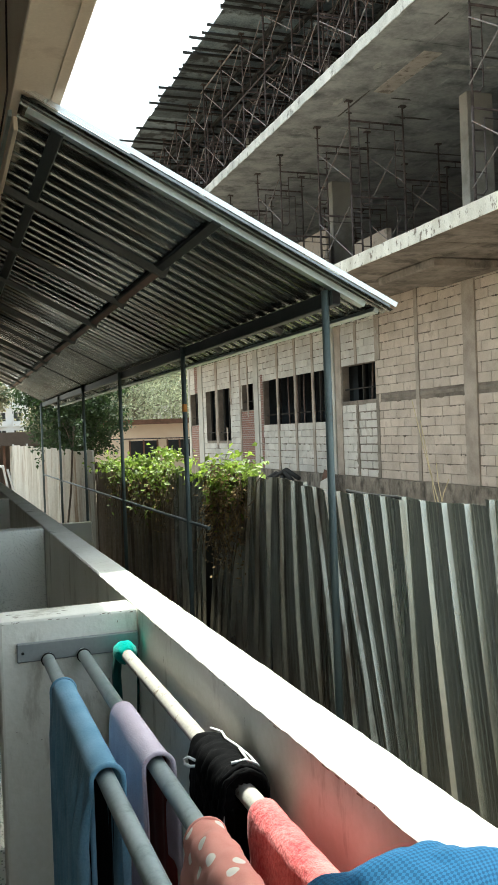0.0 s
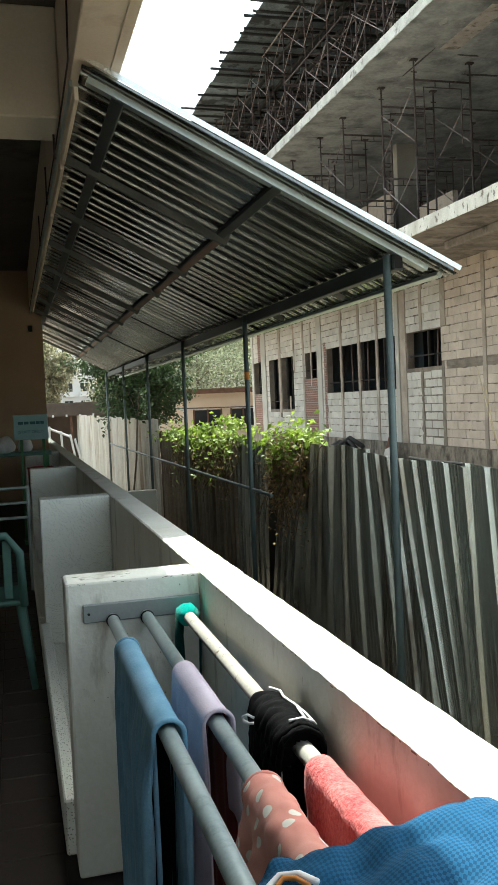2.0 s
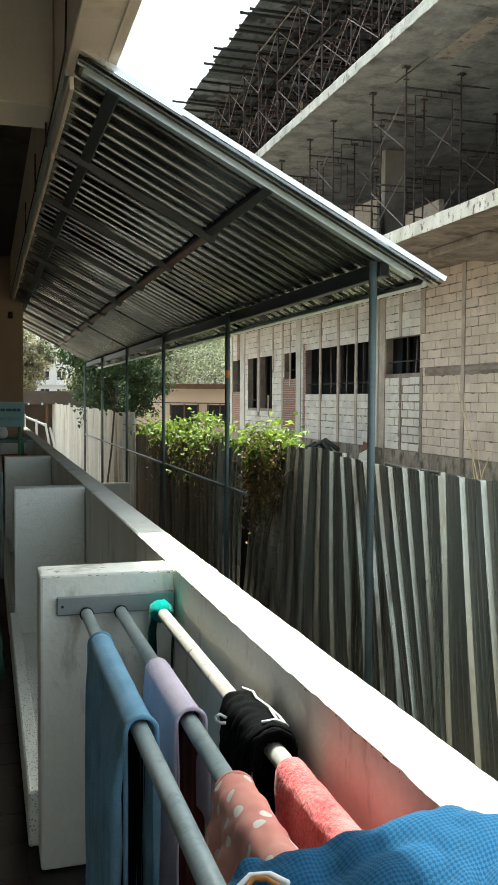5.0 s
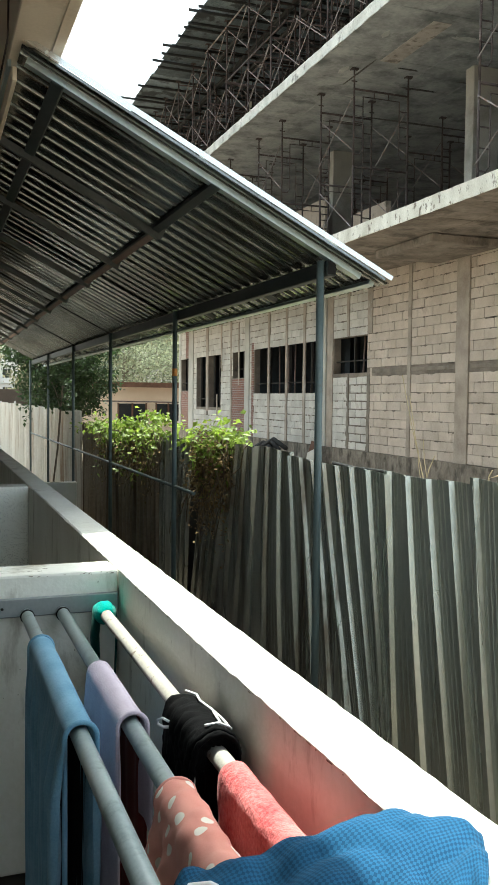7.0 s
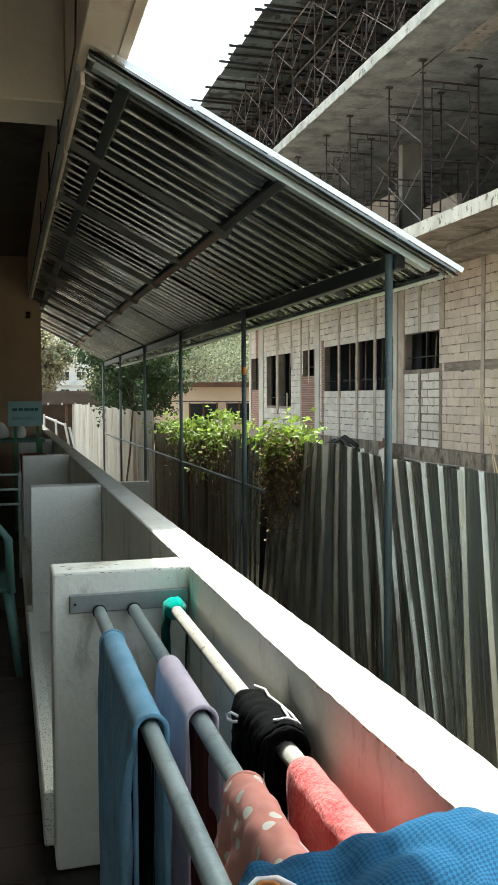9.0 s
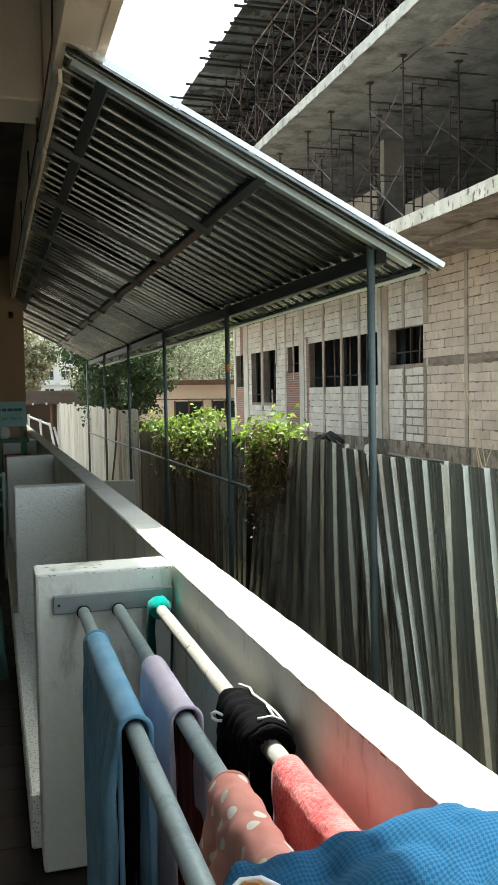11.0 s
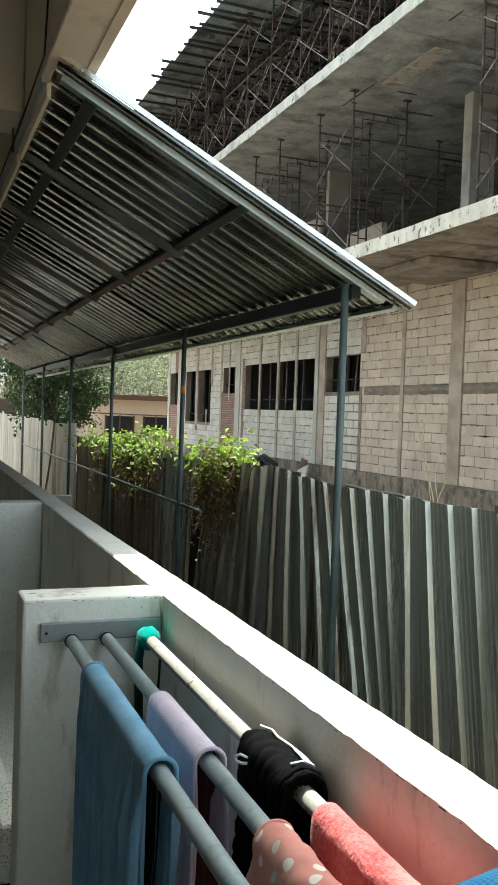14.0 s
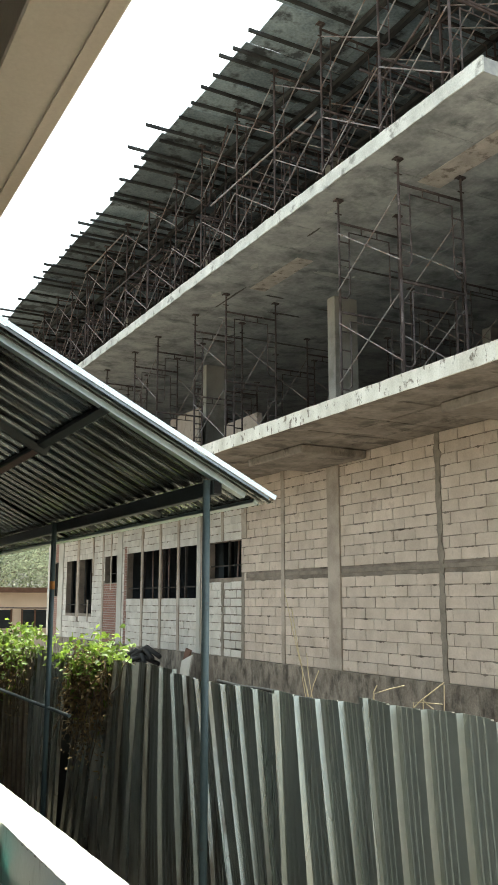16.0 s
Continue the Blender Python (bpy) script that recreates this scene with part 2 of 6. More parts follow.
# brighter copy of LEAF_J: sun on the outer leaves is in the colour
LEAF = mat("painted_sunlit_leaf", (0.19, 0.28, 0.035), (0.36, 0.47, 0.08), 0.5, scale=8, bump=0.05, vary=0.35)
LEAF_J = mat("vine_leaf_rest", (0.10, 0.16, 0.025), (0.28, 0.37, 0.065), 0.5, scale=8, bump=0.05, vary=0.5, island=True)
DRYLEAF = mat("dry_vine_leaf", (0.20, 0.125, 0.055), (0.36, 0.25, 0.11), 0.8, scale=8, bump=0.05, vary=0.4, island=True)
STEM = mat("vine_stem", (0.10, 0.07, 0.045), (0.17, 0.13, 0.08), 0.85, scale=12, bump=0.2)
BARK = mat("tree_bark", (0.10, 0.08, 0.06), (0.19, 0.16, 0.125), 0.9, scale=6, fine=60, bump=0.5, dist=0.01)
TREELEAF = mat("tree_leaf", (0.014, 0.03, 0.010), (0.045, 0.08, 0.024), 0.55, scale=1.5, bump=0, vary=0.45, island=True)
# distance haze is put into these paler, greyer leaf colours
FARLEAF = mat("haze_painted_leaf", (0.13, 0.15, 0.09), (0.30, 0.32, 0.22), 0.8, scale=0.5, bump=0, vary=0.55, island=True)
FARLEAF_B = mat("haze_painted_dry_leaf", (0.16, 0.155, 0.095), (0.34, 0.325, 0.22), 0.8, scale=0.5, bump=0, vary=0.55, island=True)
STRAW = mat("dry_grass_straw", (0.42, 0.34, 0.20), (0.60, 0.50, 0.33), 0.9, scale=8, bump=0.1)
FARWALL = mat("peach_house_plaster", (0.70, 0.56, 0.44), (0.82, 0.68, 0.55), 0.9, scale=0.7, bump=0.1)
FARWHITE = mat("white_apartment_plaster", (0.66, 0.66, 0.66), (0.78, 0.78, 0.78), 0.9, scale=0.3, bump=0.05)
ROOFDARK = mat("dark_corrugated_roof", (0.07, 0.055, 0.045), (0.14, 0.11, 0.09), 0.8, scale=2, bump=0.2)
TILE = mat("brown_floor_tile", (0.022, 0.014, 0.011), (0.045, 0.03, 0.024), 0.45, scale=5, fine=80, bump=0.05, vary=0.2)
GROUT = mat("dark_grout", (0.03, 0.025, 0.02), (0.05, 0.045, 0.04), 0.9, scale=9)
GREEN = mat("green_plastic", (0.05, 0.13, 0.11), (0.08, 0.17, 0.145), 0.5, scale=6, bump=0.03)
GREENPAINT = mat("green_painted_wood", (0.03, 0.13, 0.045), (0.05, 0.18, 0.07), 0.5, scale=8)
SIGNBLUE = mat("pale_teal_sign_board", (0.24, 0.40, 0.41), (0.29, 0.46, 0.47), 0.5, scale=6, bump=0.03)
INK = mat("dark_green_ink", (0.02, 0.10, 0.11), (0.03, 0.13, 0.14), 0.6, scale=9, bump=0)
WHITEPLASTIC = mat("white_plastic", (0.70, 0.70, 0.70), (0.80, 0.80, 0.80), 0.45, scale=6, bump=0.03)
BAGWHITE = mat("crumpled_white_bag", (0.55, 0.58, 0.60), (0.74, 0.76, 0.78), 0.4, scale=14, bump=0.3, dist=0.01)
RED = mat("red_plastic", (0.28, 0.04, 0.03), (0.36, 0.06, 0.05), 0.45, scale=6, bump=0.03)
BLACKTARP = mat("black_tarpaulin", (0.006, 0.006, 0.007), (0.016, 0.016, 0.017), 0.8, scale=7, bump=0.4, dist=0.02)
GLASSDARK = mat("dark_window_glass", (0.02, 0.022, 0.024), (0.035, 0.038, 0.04), 0.15, scale=2, bump=0)
FRAMEBROWN = mat("rust_brown_door_frame", (0.10, 0.05, 0.03), (0.17, 0.09, 0.06), 0.8, scale=5, bump=0.1)


def cloth_mat(name, a, b, weave=900.0, sheen=0.12, bump=0.5, dist=0.002, fold=(0, 0, 0)):
    m = mat(name, a, b, 0.9, scale=9, fine=weave, bump=bump, dist=dist, sheen=sheen)
    m.node_tree.nodes["Principled BSDF"].inputs["Specular IOR Level"].default_value = 0.12
    return m


BLUE_TOWEL = cloth_mat("blue_terry", (0.13, 0.29, 0.43), (0.24, 0.43, 0.58), 260, bump=0.8, dist=0.003)
LILAC = cloth_mat("lilac_terry", (0.55, 0.47, 0.58), (0.74, 0.66, 0.77), 260, bump=0.8, dist=0.003)
NAVY = cloth_mat("navy_cotton", (0.006, 0.010, 0.02), (0.012, 0.018, 0.03), 700, sheen=0)
MAROON = cloth_mat("maroon_cotton", (0.14, 0.02, 0.018), (0.20, 0.035, 0.03), 700)
BLACKCLOTH = cloth_mat("black_jersey", (0.001, 0.001, 0.0013), (0.0035, 0.0035, 0.004), 700, sheen=0)
WHITECORD = cloth_mat("white_piping", (0.70, 0.70, 0.72), (0.82, 0.82, 0.84), 900)
CORAL = cloth_mat("coral_terry", (0.42, 0.025, 0.035), (0.72, 0.24, 0.23), 120, bump=1.0, dist=0.010)
TEAL = cloth_mat("teal_knit", (0.0, 0.26, 0.22), (0.01, 0.38, 0.32), 400, bump=0.8, dist=0.004)
DARKTEAL = cloth_mat("dark_teal_cotton", (0.005, 0.05, 0.045), (0.01, 0.08, 0.07), 400)


def dotted():
    m = cloth_mat("orange_dotted_cotton", (0.68, 0.28, 0.23), (0.80, 0.40, 0.34), 700)
    n, L = m.node_tree.nodes, m.node_tree.links.new
    bs = n["Principled BSDF"]
    vo = n.new("ShaderNodeTexVoronoi")
    vo.voronoi_dimensions = "2D"
    vo.inputs["Scale"].default_value = 22
    vo.inputs["Randomness"].default_value = 0.85
    uv = n.new("ShaderNodeUVMap")
    L(uv.outputs[0], vo.inputs["Vector"])
    r = n.new("ShaderNodeValToRGB")
    r.color_ramp.elements[0].position, r.color_ramp.elements[1].position = 0.17, 0.20
    r.color_ramp.elements[0].color, r.color_ramp.elements[1].color = (1, 1, 1, 1), (0, 0, 0, 1)
    L(vo.outputs["Distance"], r.inputs[0])
    mx = n.new("ShaderNodeMixRGB")
    L(r.outputs[0], mx.inputs[0])
    L(bs.inputs["Base Color"].links[0].from_socket, mx.inputs[1])
    mx.inputs[2].default_value = (0.85, 0.80, 0.74, 1)
    L(mx.outputs[0], bs.inputs["Base Color"])
    return m


def mesh_jersey():
    """Blue sports cloth, woven in small light and dark lozenges."""
    m = cloth_mat("blue_mesh_jersey", (0.006, 0.047, 0.11), (0.011, 0.066, 0.145), 700, sheen=0)
    n, L = m.node_tree.nodes, m.node_tree.links.new
    bs = n["Principled BSDF"]
    uv = n.new("ShaderNodeUVMap")
    ck = n.new("ShaderNodeTexChecker")
    ck.inputs["Scale"].default_value = 1.0
    mp = n.new("ShaderNodeMapping")
    mp.inputs["Rotation"].default_value = (0, 0, radians(45))
    mp.inputs["Scale"].default_value = (255, 225, 1)
    L(uv.outputs[0], mp.inputs["Vector"])
    L(mp.outputs[0], ck.inputs["Vector"])
    mx = n.new("ShaderNodeMixRGB")
    L(ck.outputs["Fac"], mx.inputs[0])
    L(bs.inputs["Base Color"].links[0].from_socket, mx.inputs[1])
    mx.inputs[2].default_value = (0.017, 0.098, 0.205, 1)
    L(mx.outputs[0], bs.inputs["Base Color"])
    bs.inputs["Specular IOR Level"].default_value = 0.3
    relief = n.new("ShaderNodeBump")
    relief.inputs["Strength"].default_value, relief.inputs["Distance"].default_value = 0.6, 0.0012
    L(ck.outputs["Fac"], relief.inputs["Height"])
    L(bs.inputs["Normal"].links[0].from_socket, relief.inputs["Normal"])
    L(relief.outputs[0], bs.inputs["Normal"])
    return m


def terrazzo():
    m = mat("terrazzo", (0.78, 0.80, 0.75), (0.90, 0.91, 0.87), 0.45, scale=2, fine=90, bump=0.03)
    n, L = m.node_tree.nodes, m.node_tree.links.new
    bs = n["Principled BSDF"]
    vo = n.new("ShaderNodeTexVoronoi")
    vo.inputs["Scale"].default_value = 130
    vo2 = n.new("ShaderNodeTexVoronoi")
    vo2.inputs["Scale"].default_value = 85
    geo = node_of(m, "ShaderNodeNewGeometry")
    L(geo.outputs["Position"], vo.inputs["Vector"])
    r = n.new("ShaderNodeValToRGB")
    r.color_ramp.elements[0].position, r.color_ramp.elements[1].position = 0.30, 0.36
    r.color_ramp.elements[0].color, r.color_ramp.elements[1].color = (0.7, 0.7, 0.7, 1), (0, 0, 0, 1)
    L(vo.outputs["Distance"], r.inputs[0])
    sel = n.new("ShaderNodeMath")
    sel.operation = "GREATER_THAN"
    sel.inputs[1].default_value = 0.30
    sep = n.new("ShaderNodeSeparateColor")
    L(vo.outputs["Color"], sep.inputs[0])
    L(sep.outputs[0], sel.inputs[0])
    mu = n.new("ShaderNodeMath")
    mu.operation = "MULTIPLY"
    L(sel.outputs[0], mu.inputs[0])
    L(r.outputs[0], mu.inputs[1])
    mx = n.new("ShaderNodeMixRGB")
    L(mu.outputs[0], mx.inputs[0])
    L(bs.inputs["Base Color"].links[0].from_socket, mx.inputs[1])
    mx.inputs[2].default_value = (0.16, 0.165, 0.15, 1)
    L(mx.outputs[0], bs.inputs["Base Color"])
    return m


def redbrick():
    m = mat("red_brick", (0.22, 0.10, 0.075), (0.34, 0.17, 0.13), 0.9, scale=3, bump=0.2)
    n, L = m.node_tree.nodes, m.node_tree.links.new
    bs = n["Principled BSDF"]
    geo = node_of(m, "ShaderNodeNewGeometry")
    sep = n.new("ShaderNodeSeparateXYZ")
    cmb = n.new("ShaderNodeCombineXYZ")
    L(geo.outputs["Position"], sep.inputs[0])
    L(sep.outputs[1], cmb.inputs[0])
    L(sep.outputs[2], cmb.inputs[1])
    bk = n.new("ShaderNodeTexBrick")
    bk.inputs["Scale"].default_value = 1.0
    bk.inputs["Brick Width"].default_value, bk.inputs["Row Height"].default_value = 0.20, 0.075
    bk.inputs["Mortar Size"].default_value = 0.009
    bk.inputs["Color1"].default_value = (0.27, 0.12, 0.085, 1)
    bk.inputs["Color2"].default_value = (0.20, 0.095, 0.075, 1)
    bk.inputs["Mortar"].default_value = (0.34, 0.31, 0.28, 1)
    L(cmb.outputs[0], bk.inputs["Vector"])
    L(bk.outputs["Color"], bs.inputs["Base Color"])
    return m


DOTTED, JERSEY, TERRAZZO, REDBRICK = dotted(), mesh_jersey(), terrazzo(), redbrick()


# ---- builders ----
def to_object(name, bm, material, smooth=False):
    me = bpy.data.meshes.new(name)
    bm.normal_update()
    bm.to_mesh(me)
    bm.free()
    me.materials.append(material)
    if smooth:
        for p in me.polygons:
            p.use_smooth = True
    return new(name, me)


def thing(name, label, category, loc=(0, 0, 0), group="", kind=""):
    """An Empty at the thing's base; its parts are built in its own coordinates."""
    e = new(name)
    e.empty_display_size = 0.1
    e.matrix_world = Matrix.Translation(loc)
    e.matrix_basis = Matrix.Translation(loc)
    return tagged(e, label, category, group, kind)


def part(name, bm, material, parent, label="", smooth=False):
    """A part whose mesh is in its parent's own coordinates."""
    ob = to_object(name, bm, material, smooth)
    ob.parent = parent
    if label:
        ob["label"] = label
    return ob


def box(x0, x1, y0, y1, z0, z1, bevel=0.0, bm=None, seg=1):
    bm = bm or bmesh.new()
    v = [bm.verts.new((x, y, z)) for x in (x0, x1) for y in (y0, y1) for z in (z0, z1)]
    fs = [bm.faces.new([v[i] for i in f]) for f in
          ((0, 1, 3, 2), (4, 6, 7, 5), (0, 4, 5, 1), (2, 3, 7, 6), (0, 2, 6, 4), (1, 5, 7, 3))]
    if bevel:
        es = list({e for f in fs for e in f.edges})
        bmesh.ops.bevel(bm, geom=es, offset=bevel, segments=seg, affect="EDGES", profile=0.5)
    return bm


def tube(p, q, r, n=8, bm=None, r2=None, cap=True):
    bm = bm or bmesh.new()
    p, q = Vector(p), Vector(q)
    d = (q - p).normalized()
    u = d.orthogonal().normalized()
    w = d.cross(u)
    r2 = r if r2 is None else r2
    ra = [bm.verts.new(p + (u * math.cos(k * math.tau / n) + w * math.sin(k * math.tau / n)) * r) for k in range(n)]
    rb = [bm.verts.new(q + (u * math.cos(k * math.tau / n) + w * math.sin(k * math.tau / n)) * r2) for k in range(n)]
    for k in range(n):
        bm.faces.new((ra[k], ra[(k + 1) % n], rb[(k + 1) % n], rb[k]))
    if cap:
        bm.faces.new(ra[::-1])
        bm.faces.new(rb)
    return bm


def rope(pts, r, n=6, bm=None):
    """One continuous bent tube through the points."""
    bm = bm or bmesh.new()
    pts = [Vector(p) for p in pts]
    u, prev = None, None
    for i, p in enumerate(pts):
        d = (pts[min(i + 1, len(pts) - 1)] - pts[max(i - 1, 0)]).normalized()
        u = d.orthogonal() if u is None else u - d * u.dot(d)
        u = u.normalized() if u.length > 1e-6 else d.orthogonal().normalized()
        w = d.cross(u)
        ring = [bm.verts.new(p + (u * math.cos(k * math.tau / n) + w * math.sin(k * math.tau / n)) * r) for k in range(n)]
        if prev:
            for k in range(n):
                bm.faces.new((prev[k], prev[(k + 1) % n], ring[(k + 1) % n], ring[k]))
        else:
            bm.faces.new(ring[::-1])
        prev = ring
    bm.faces.new(prev)
    return bm


def pydata(name, verts, faces, material, parent=None, label="", smooth=False):
    me = bpy.data.meshes.new(name)
    me.from_pydata(verts, [], faces)
    me.materials.append(material)
    if smooth:
        for p in me.polygons:
            p.use_smooth = True
    ob = new(name, me)
    if parent:
        ob.parent = parent
    if label:
        ob["label"] = label
    return ob


def rough_slab(x0, x1, y0, y1, z0, z1, step, amp, seed):
    """A long concrete slab whose front lip (at x0) is uneven along y."""
    rnd = random.Random(seed)
    bm = bmesh.new()
    n = max(2, int((y1 - y0) / step))
    rows = []
    for i in range(n + 1):
        y = y0 + (y1 - y0) * i / n
        a, b, c = (rnd.uniform(-amp, amp) for _ in range(3))
        rows.append([bm.verts.new(c) for c in ((x0 + a, y, z0 + b * 0.6), (x0 + a * 0.5, y, z1 + c * 0.6), (x1, y, z1), (x1, y, z0))])
    for r, s in zip(rows, rows[1:]):
        for k in range(4):
            bm.faces.new((r[k], r[(k + 1) % 4], s[(k + 1) % 4], s[k]))
    bm.faces.new(rows[0][::-1])
    bm.faces.new(rows[-1])
    bmesh.ops.recalc_face_normals(bm, faces=bm.faces)
    return bm


def structure(name, bm, material, label, category):
    return tagged(to_object(name, bm, material), label, category, kind="structure")


# ---- ground and own building ----
FLOOR = 0.13
# building cut short here so the fence ribs reflect sunlit ground
SOUTH = -1.3
GZ = -0.7
gb = bmesh.new()
NG = 60
gx = [-600 + 1200 * i / NG for i in range(NG + 1)]
gy = [-300 + 1500 * i / NG for i in range(NG + 1)]
gv = [[gb.verts.new((x, y, GZ)) for y in gy] for x in gx]
for i in range(NG):
    for j in range(NG):
        gb.faces.new((gv[i][j], gv[i + 1][j], gv[i + 1][j + 1], gv[i][j + 1]))
structure("ground", gb, GROUND, "bare brown earth of the alley and the site", "ground")

# hidden behind the parapet; added to steer bounce and reflections on the fence
structure("alley_bounce_ground", box(0.637, 2.2, -20, 40, GZ - 0.05, GZ + 0.02), PAVE, "unseen dark alley ground, added and toned for light on the fence", "pavement")
# parapet with its separate cap faces kept in one weathered wall
pb = bmesh.new()
rnd = random.Random(4)
prow = []
NP = 640
for i in range(NP + 1):
    y = SOUTH + (18.0 - SOUTH) * i / NP
    j = [rnd.gauss(0, 0.0009) for _ in range(4)]
    wear = 0.008 * min(1, max(0, (1.6 - y) / 0.6))
    prow.append([pb.verts.new(c) for c in ((0.514, y, GZ), (0.515 + wear + j[0] * 0.3, y, 0.976 + j[1]), (0.520 + wear + j[2], y, 0.981),
                                          (0.622 + j[3], y, 0.981), (0.629 + j[0], y, 0.973 + j[2]), (0.629, y, GZ))])
for r, s in zip(prow, prow[1:]):
    for k in range(5):
        pb.faces.new((r[k], r[k + 1], s[k + 1], s[k]))
pb.faces.new(prow[0])
pb.faces.new(prow[-1][::-1])
bmesh.ops.recalc_face_normals(pb, faces=pb.faces)
structure("parapet", pb, WHITE, "cream-painted masonry parapet with a worn chipped top edge", "parapet")

# added skin, never in view; sets how bright the fence flats look
structure("parapet_reflection_skin", box(0.6305, 0.635, SOUTH, 18, GZ + 0.03, 0.955), OUTER, "unseen grey skin on the parapet's outer side, added for the fence's reflections", "wall")
def flecks(name, label, parent, spots, material):
    """Small irregular five-sided flakes, each a few tenths of a millimetre proud."""
    verts, faces = [], []
    rr = random.Random(len(spots))
    for c, u, v, n, a, b in spots:
        o = len(verts)
        for k in range(7):
            w = k * math.tau / 7
            s = rr.uniform(0.6, 1.15)
            verts.append(tuple(Vector(c) + Vector(u) * (a * s * math.cos(w)) + Vector(v) * (b * s * math.sin(w)) + Vector(n) * 0.0011))
        faces.append(tuple(range(o, o + 7)))
    return tagged(pydata(name, verts, faces, material, parent, label), kind="stuff")


rnd = random.Random(14)
UX, UY, UZ = (1, 0, 0), (0, 1, 0), (0, 0, 1)
spots = []
for i in range(90):
    y = rnd.uniform(0.4, 7)
    spots.append(((0.5138 + 0.008 * min(1, max(0, (1.6 - y) / 0.6)), y, 0.9755 - abs(rnd.gauss(0, 0.0015))), UY, UZ, (-1, 0, 0), rnd.uniform(0.002, 0.012), rnd.uniform(0.0006, 0.002)))
for i in range(26):
    spots.append(((0.5125, rnd.uniform(0.5, 5), rnd.uniform(0.6, 0.95)), UY, UZ, (-1, 0, 0), rnd.uniform(0.0006, 0.0015), rnd.uniform(0.003, 0.016)))
flecks("chipped_spots", "bare mortar where the paint has chipped", bpy.data.objects["parapet"], spots, CHIP)

structure("corridor_slab", box(-3.2, 0.512, SOUTH, 20, GZ, FLOOR - 0.012), GROUT, "dark grouted bed under the corridor tiles", "floor")
# ceiling, beam and wall run on south unseen, to darken roof reflections
structure("ceiling", box(-3.2, 0.34, -5, 13.3, 3.55, 3.7), BROWN_CEIL, "dark brown-grey corridor ceiling", "ceiling")
eb = box(0.34, 0.56, -5, 13.3, 2.95, 4.8, 0.006)
box(0.51, 0.515, -5, 13.3, 2.944, 2.952, 0, eb)
structure("edge_beam", eb, CREAM, "cream-painted concrete edge beam with a drip groove, stained", "beam")
# out of view; added to block the sun above the corridor
structure("upper_wall", box(-3.2, 0.338, -5, 13.3, 3.72, 4.8), CREAM, "unseen cream wall above the corridor ceiling, added to block the sun", "wall")
# unseen west and south walls, added; the south opening lets light in
structure("wall_west", box(-3.3, -3.2, SOUTH, 20, GZ, 3.7), PALEWALL, "unseen pale corridor wall, toned to bounce light onto the partitions", "wall")
sw = box(-3.3, -0.75, SOUTH - 0.12, SOUTH - 0.002, GZ, 3.548)
box(-0.75, 0.338, SOUTH - 0.12, SOUTH - 0.002, 2.75, 3.548, 0, sw)
structure("wall_south", sw, PALEWALL, "unseen pale end wall, its opening added to let light into the corridor", "wall")
structure("wall_end", box(-3.2, 0.512, 13.3, 13.5, FLOOR, 4.8), ENDWALL, "brown-painted wall at the corridor's end", "wall")
for i, (y0, y1, z) in enumerate(((4.62, 5.02, 2.98),)):
    ob = structure("cross_beam", box(-3.2, 0.338, y0, y1, z, 3.548, 0.008), INNER, "beige-painted concrete beam across the corridor ceiling", "beam")

# added columns, out of view, under the made-up overhang
for x in (-3.0, 0.36):
    structure("porch_column", box(x, x + 0.18, -4.9, -4.72, GZ, 2.948 if x > 0 else 3.548, 0.01), CREAM, "unseen cream column added under the overhang that darkens the roof's reflections", "column")

# wash-place partitions
def partition(y, material, label):
    e = thing("partition", label, "partition wall", (0.318, y, FLOOR), "wash-place partitions", "structure")
    bm = box(-0.19, 0.194, 0, 0.14, 0, 0.85, 0.009, seg=2)
    part("panel", bm, material, e)
    return e


near_panel = partition(2.42, WHITE, "white-painted low partition wall with a chipped top")
spots = [((rnd.uniform(-0.185, 0.19), -0.0006, 0.845 - abs(rnd.gauss(0, 0.003))), UX, UZ, (0, -1, 0), rnd.uniform(0.002, 0.007), rnd.uniform(0.0006, 0.002)) for i in range(18)]
spots += [((rnd.uniform(-0.185, 0.17), -0.0006, rnd.uniform(0.3, 0.82)), UX, UZ, (0, -1, 0), rnd.uniform(0.0008, 0.002), rnd.uniform(0.001, 0.003)) for i in range(24)]
spots += [((rnd.uniform(-0.16, 0.0), rnd.uniform(0.02, 0.1), 0.8500), UX, UY, UZ, rnd.uniform(0.004, 0.012), rnd.uniform(0.002, 0.006)) for i in range(6)]
flecks("chipped_spots", "bare mortar where the paint has chipped", near_panel, spots, CHIP)
partition(-0.16, WHITE, "white-painted low partition wall beside the clothes pipes")
partition(4.82, TERRAZZO, "speckled terrazzo low partition wall")
partition(7.45, TERRAZZO, "speckled terrazzo low partition wall")
partition(10.3, TERRAZZO, "speckled terrazzo low partition wall in shade")
for y0, y1 in ((2.565, 4.815), (4.965, 7.445), (7.595, 10.295)):
    e = thing("basin_curb", "low speckled terrazzo curb of a wash place", "curb", (0.12, y0, FLOOR), "wash-place curbs", "structure")
    part("curb", box(-0.02, 0.03, 0, y1 - y0, 0, 0.17, 0.006), TERRAZZO, e)
    part("basin_floor", box(0.032, 0.392, 0, y1 - y0, 0, 0.05), TERRAZZO, e)


# ---- lean-to roof ----
RY0, RY1 = 3.768, 17.05
def roof_z(x):
    return 2.935 - (x - 0.42) * 0.511


roof = thing("lean_to_roof", "galvanised corrugated lean-to roof on grey steel posts", "roof", (0, 0, 0))

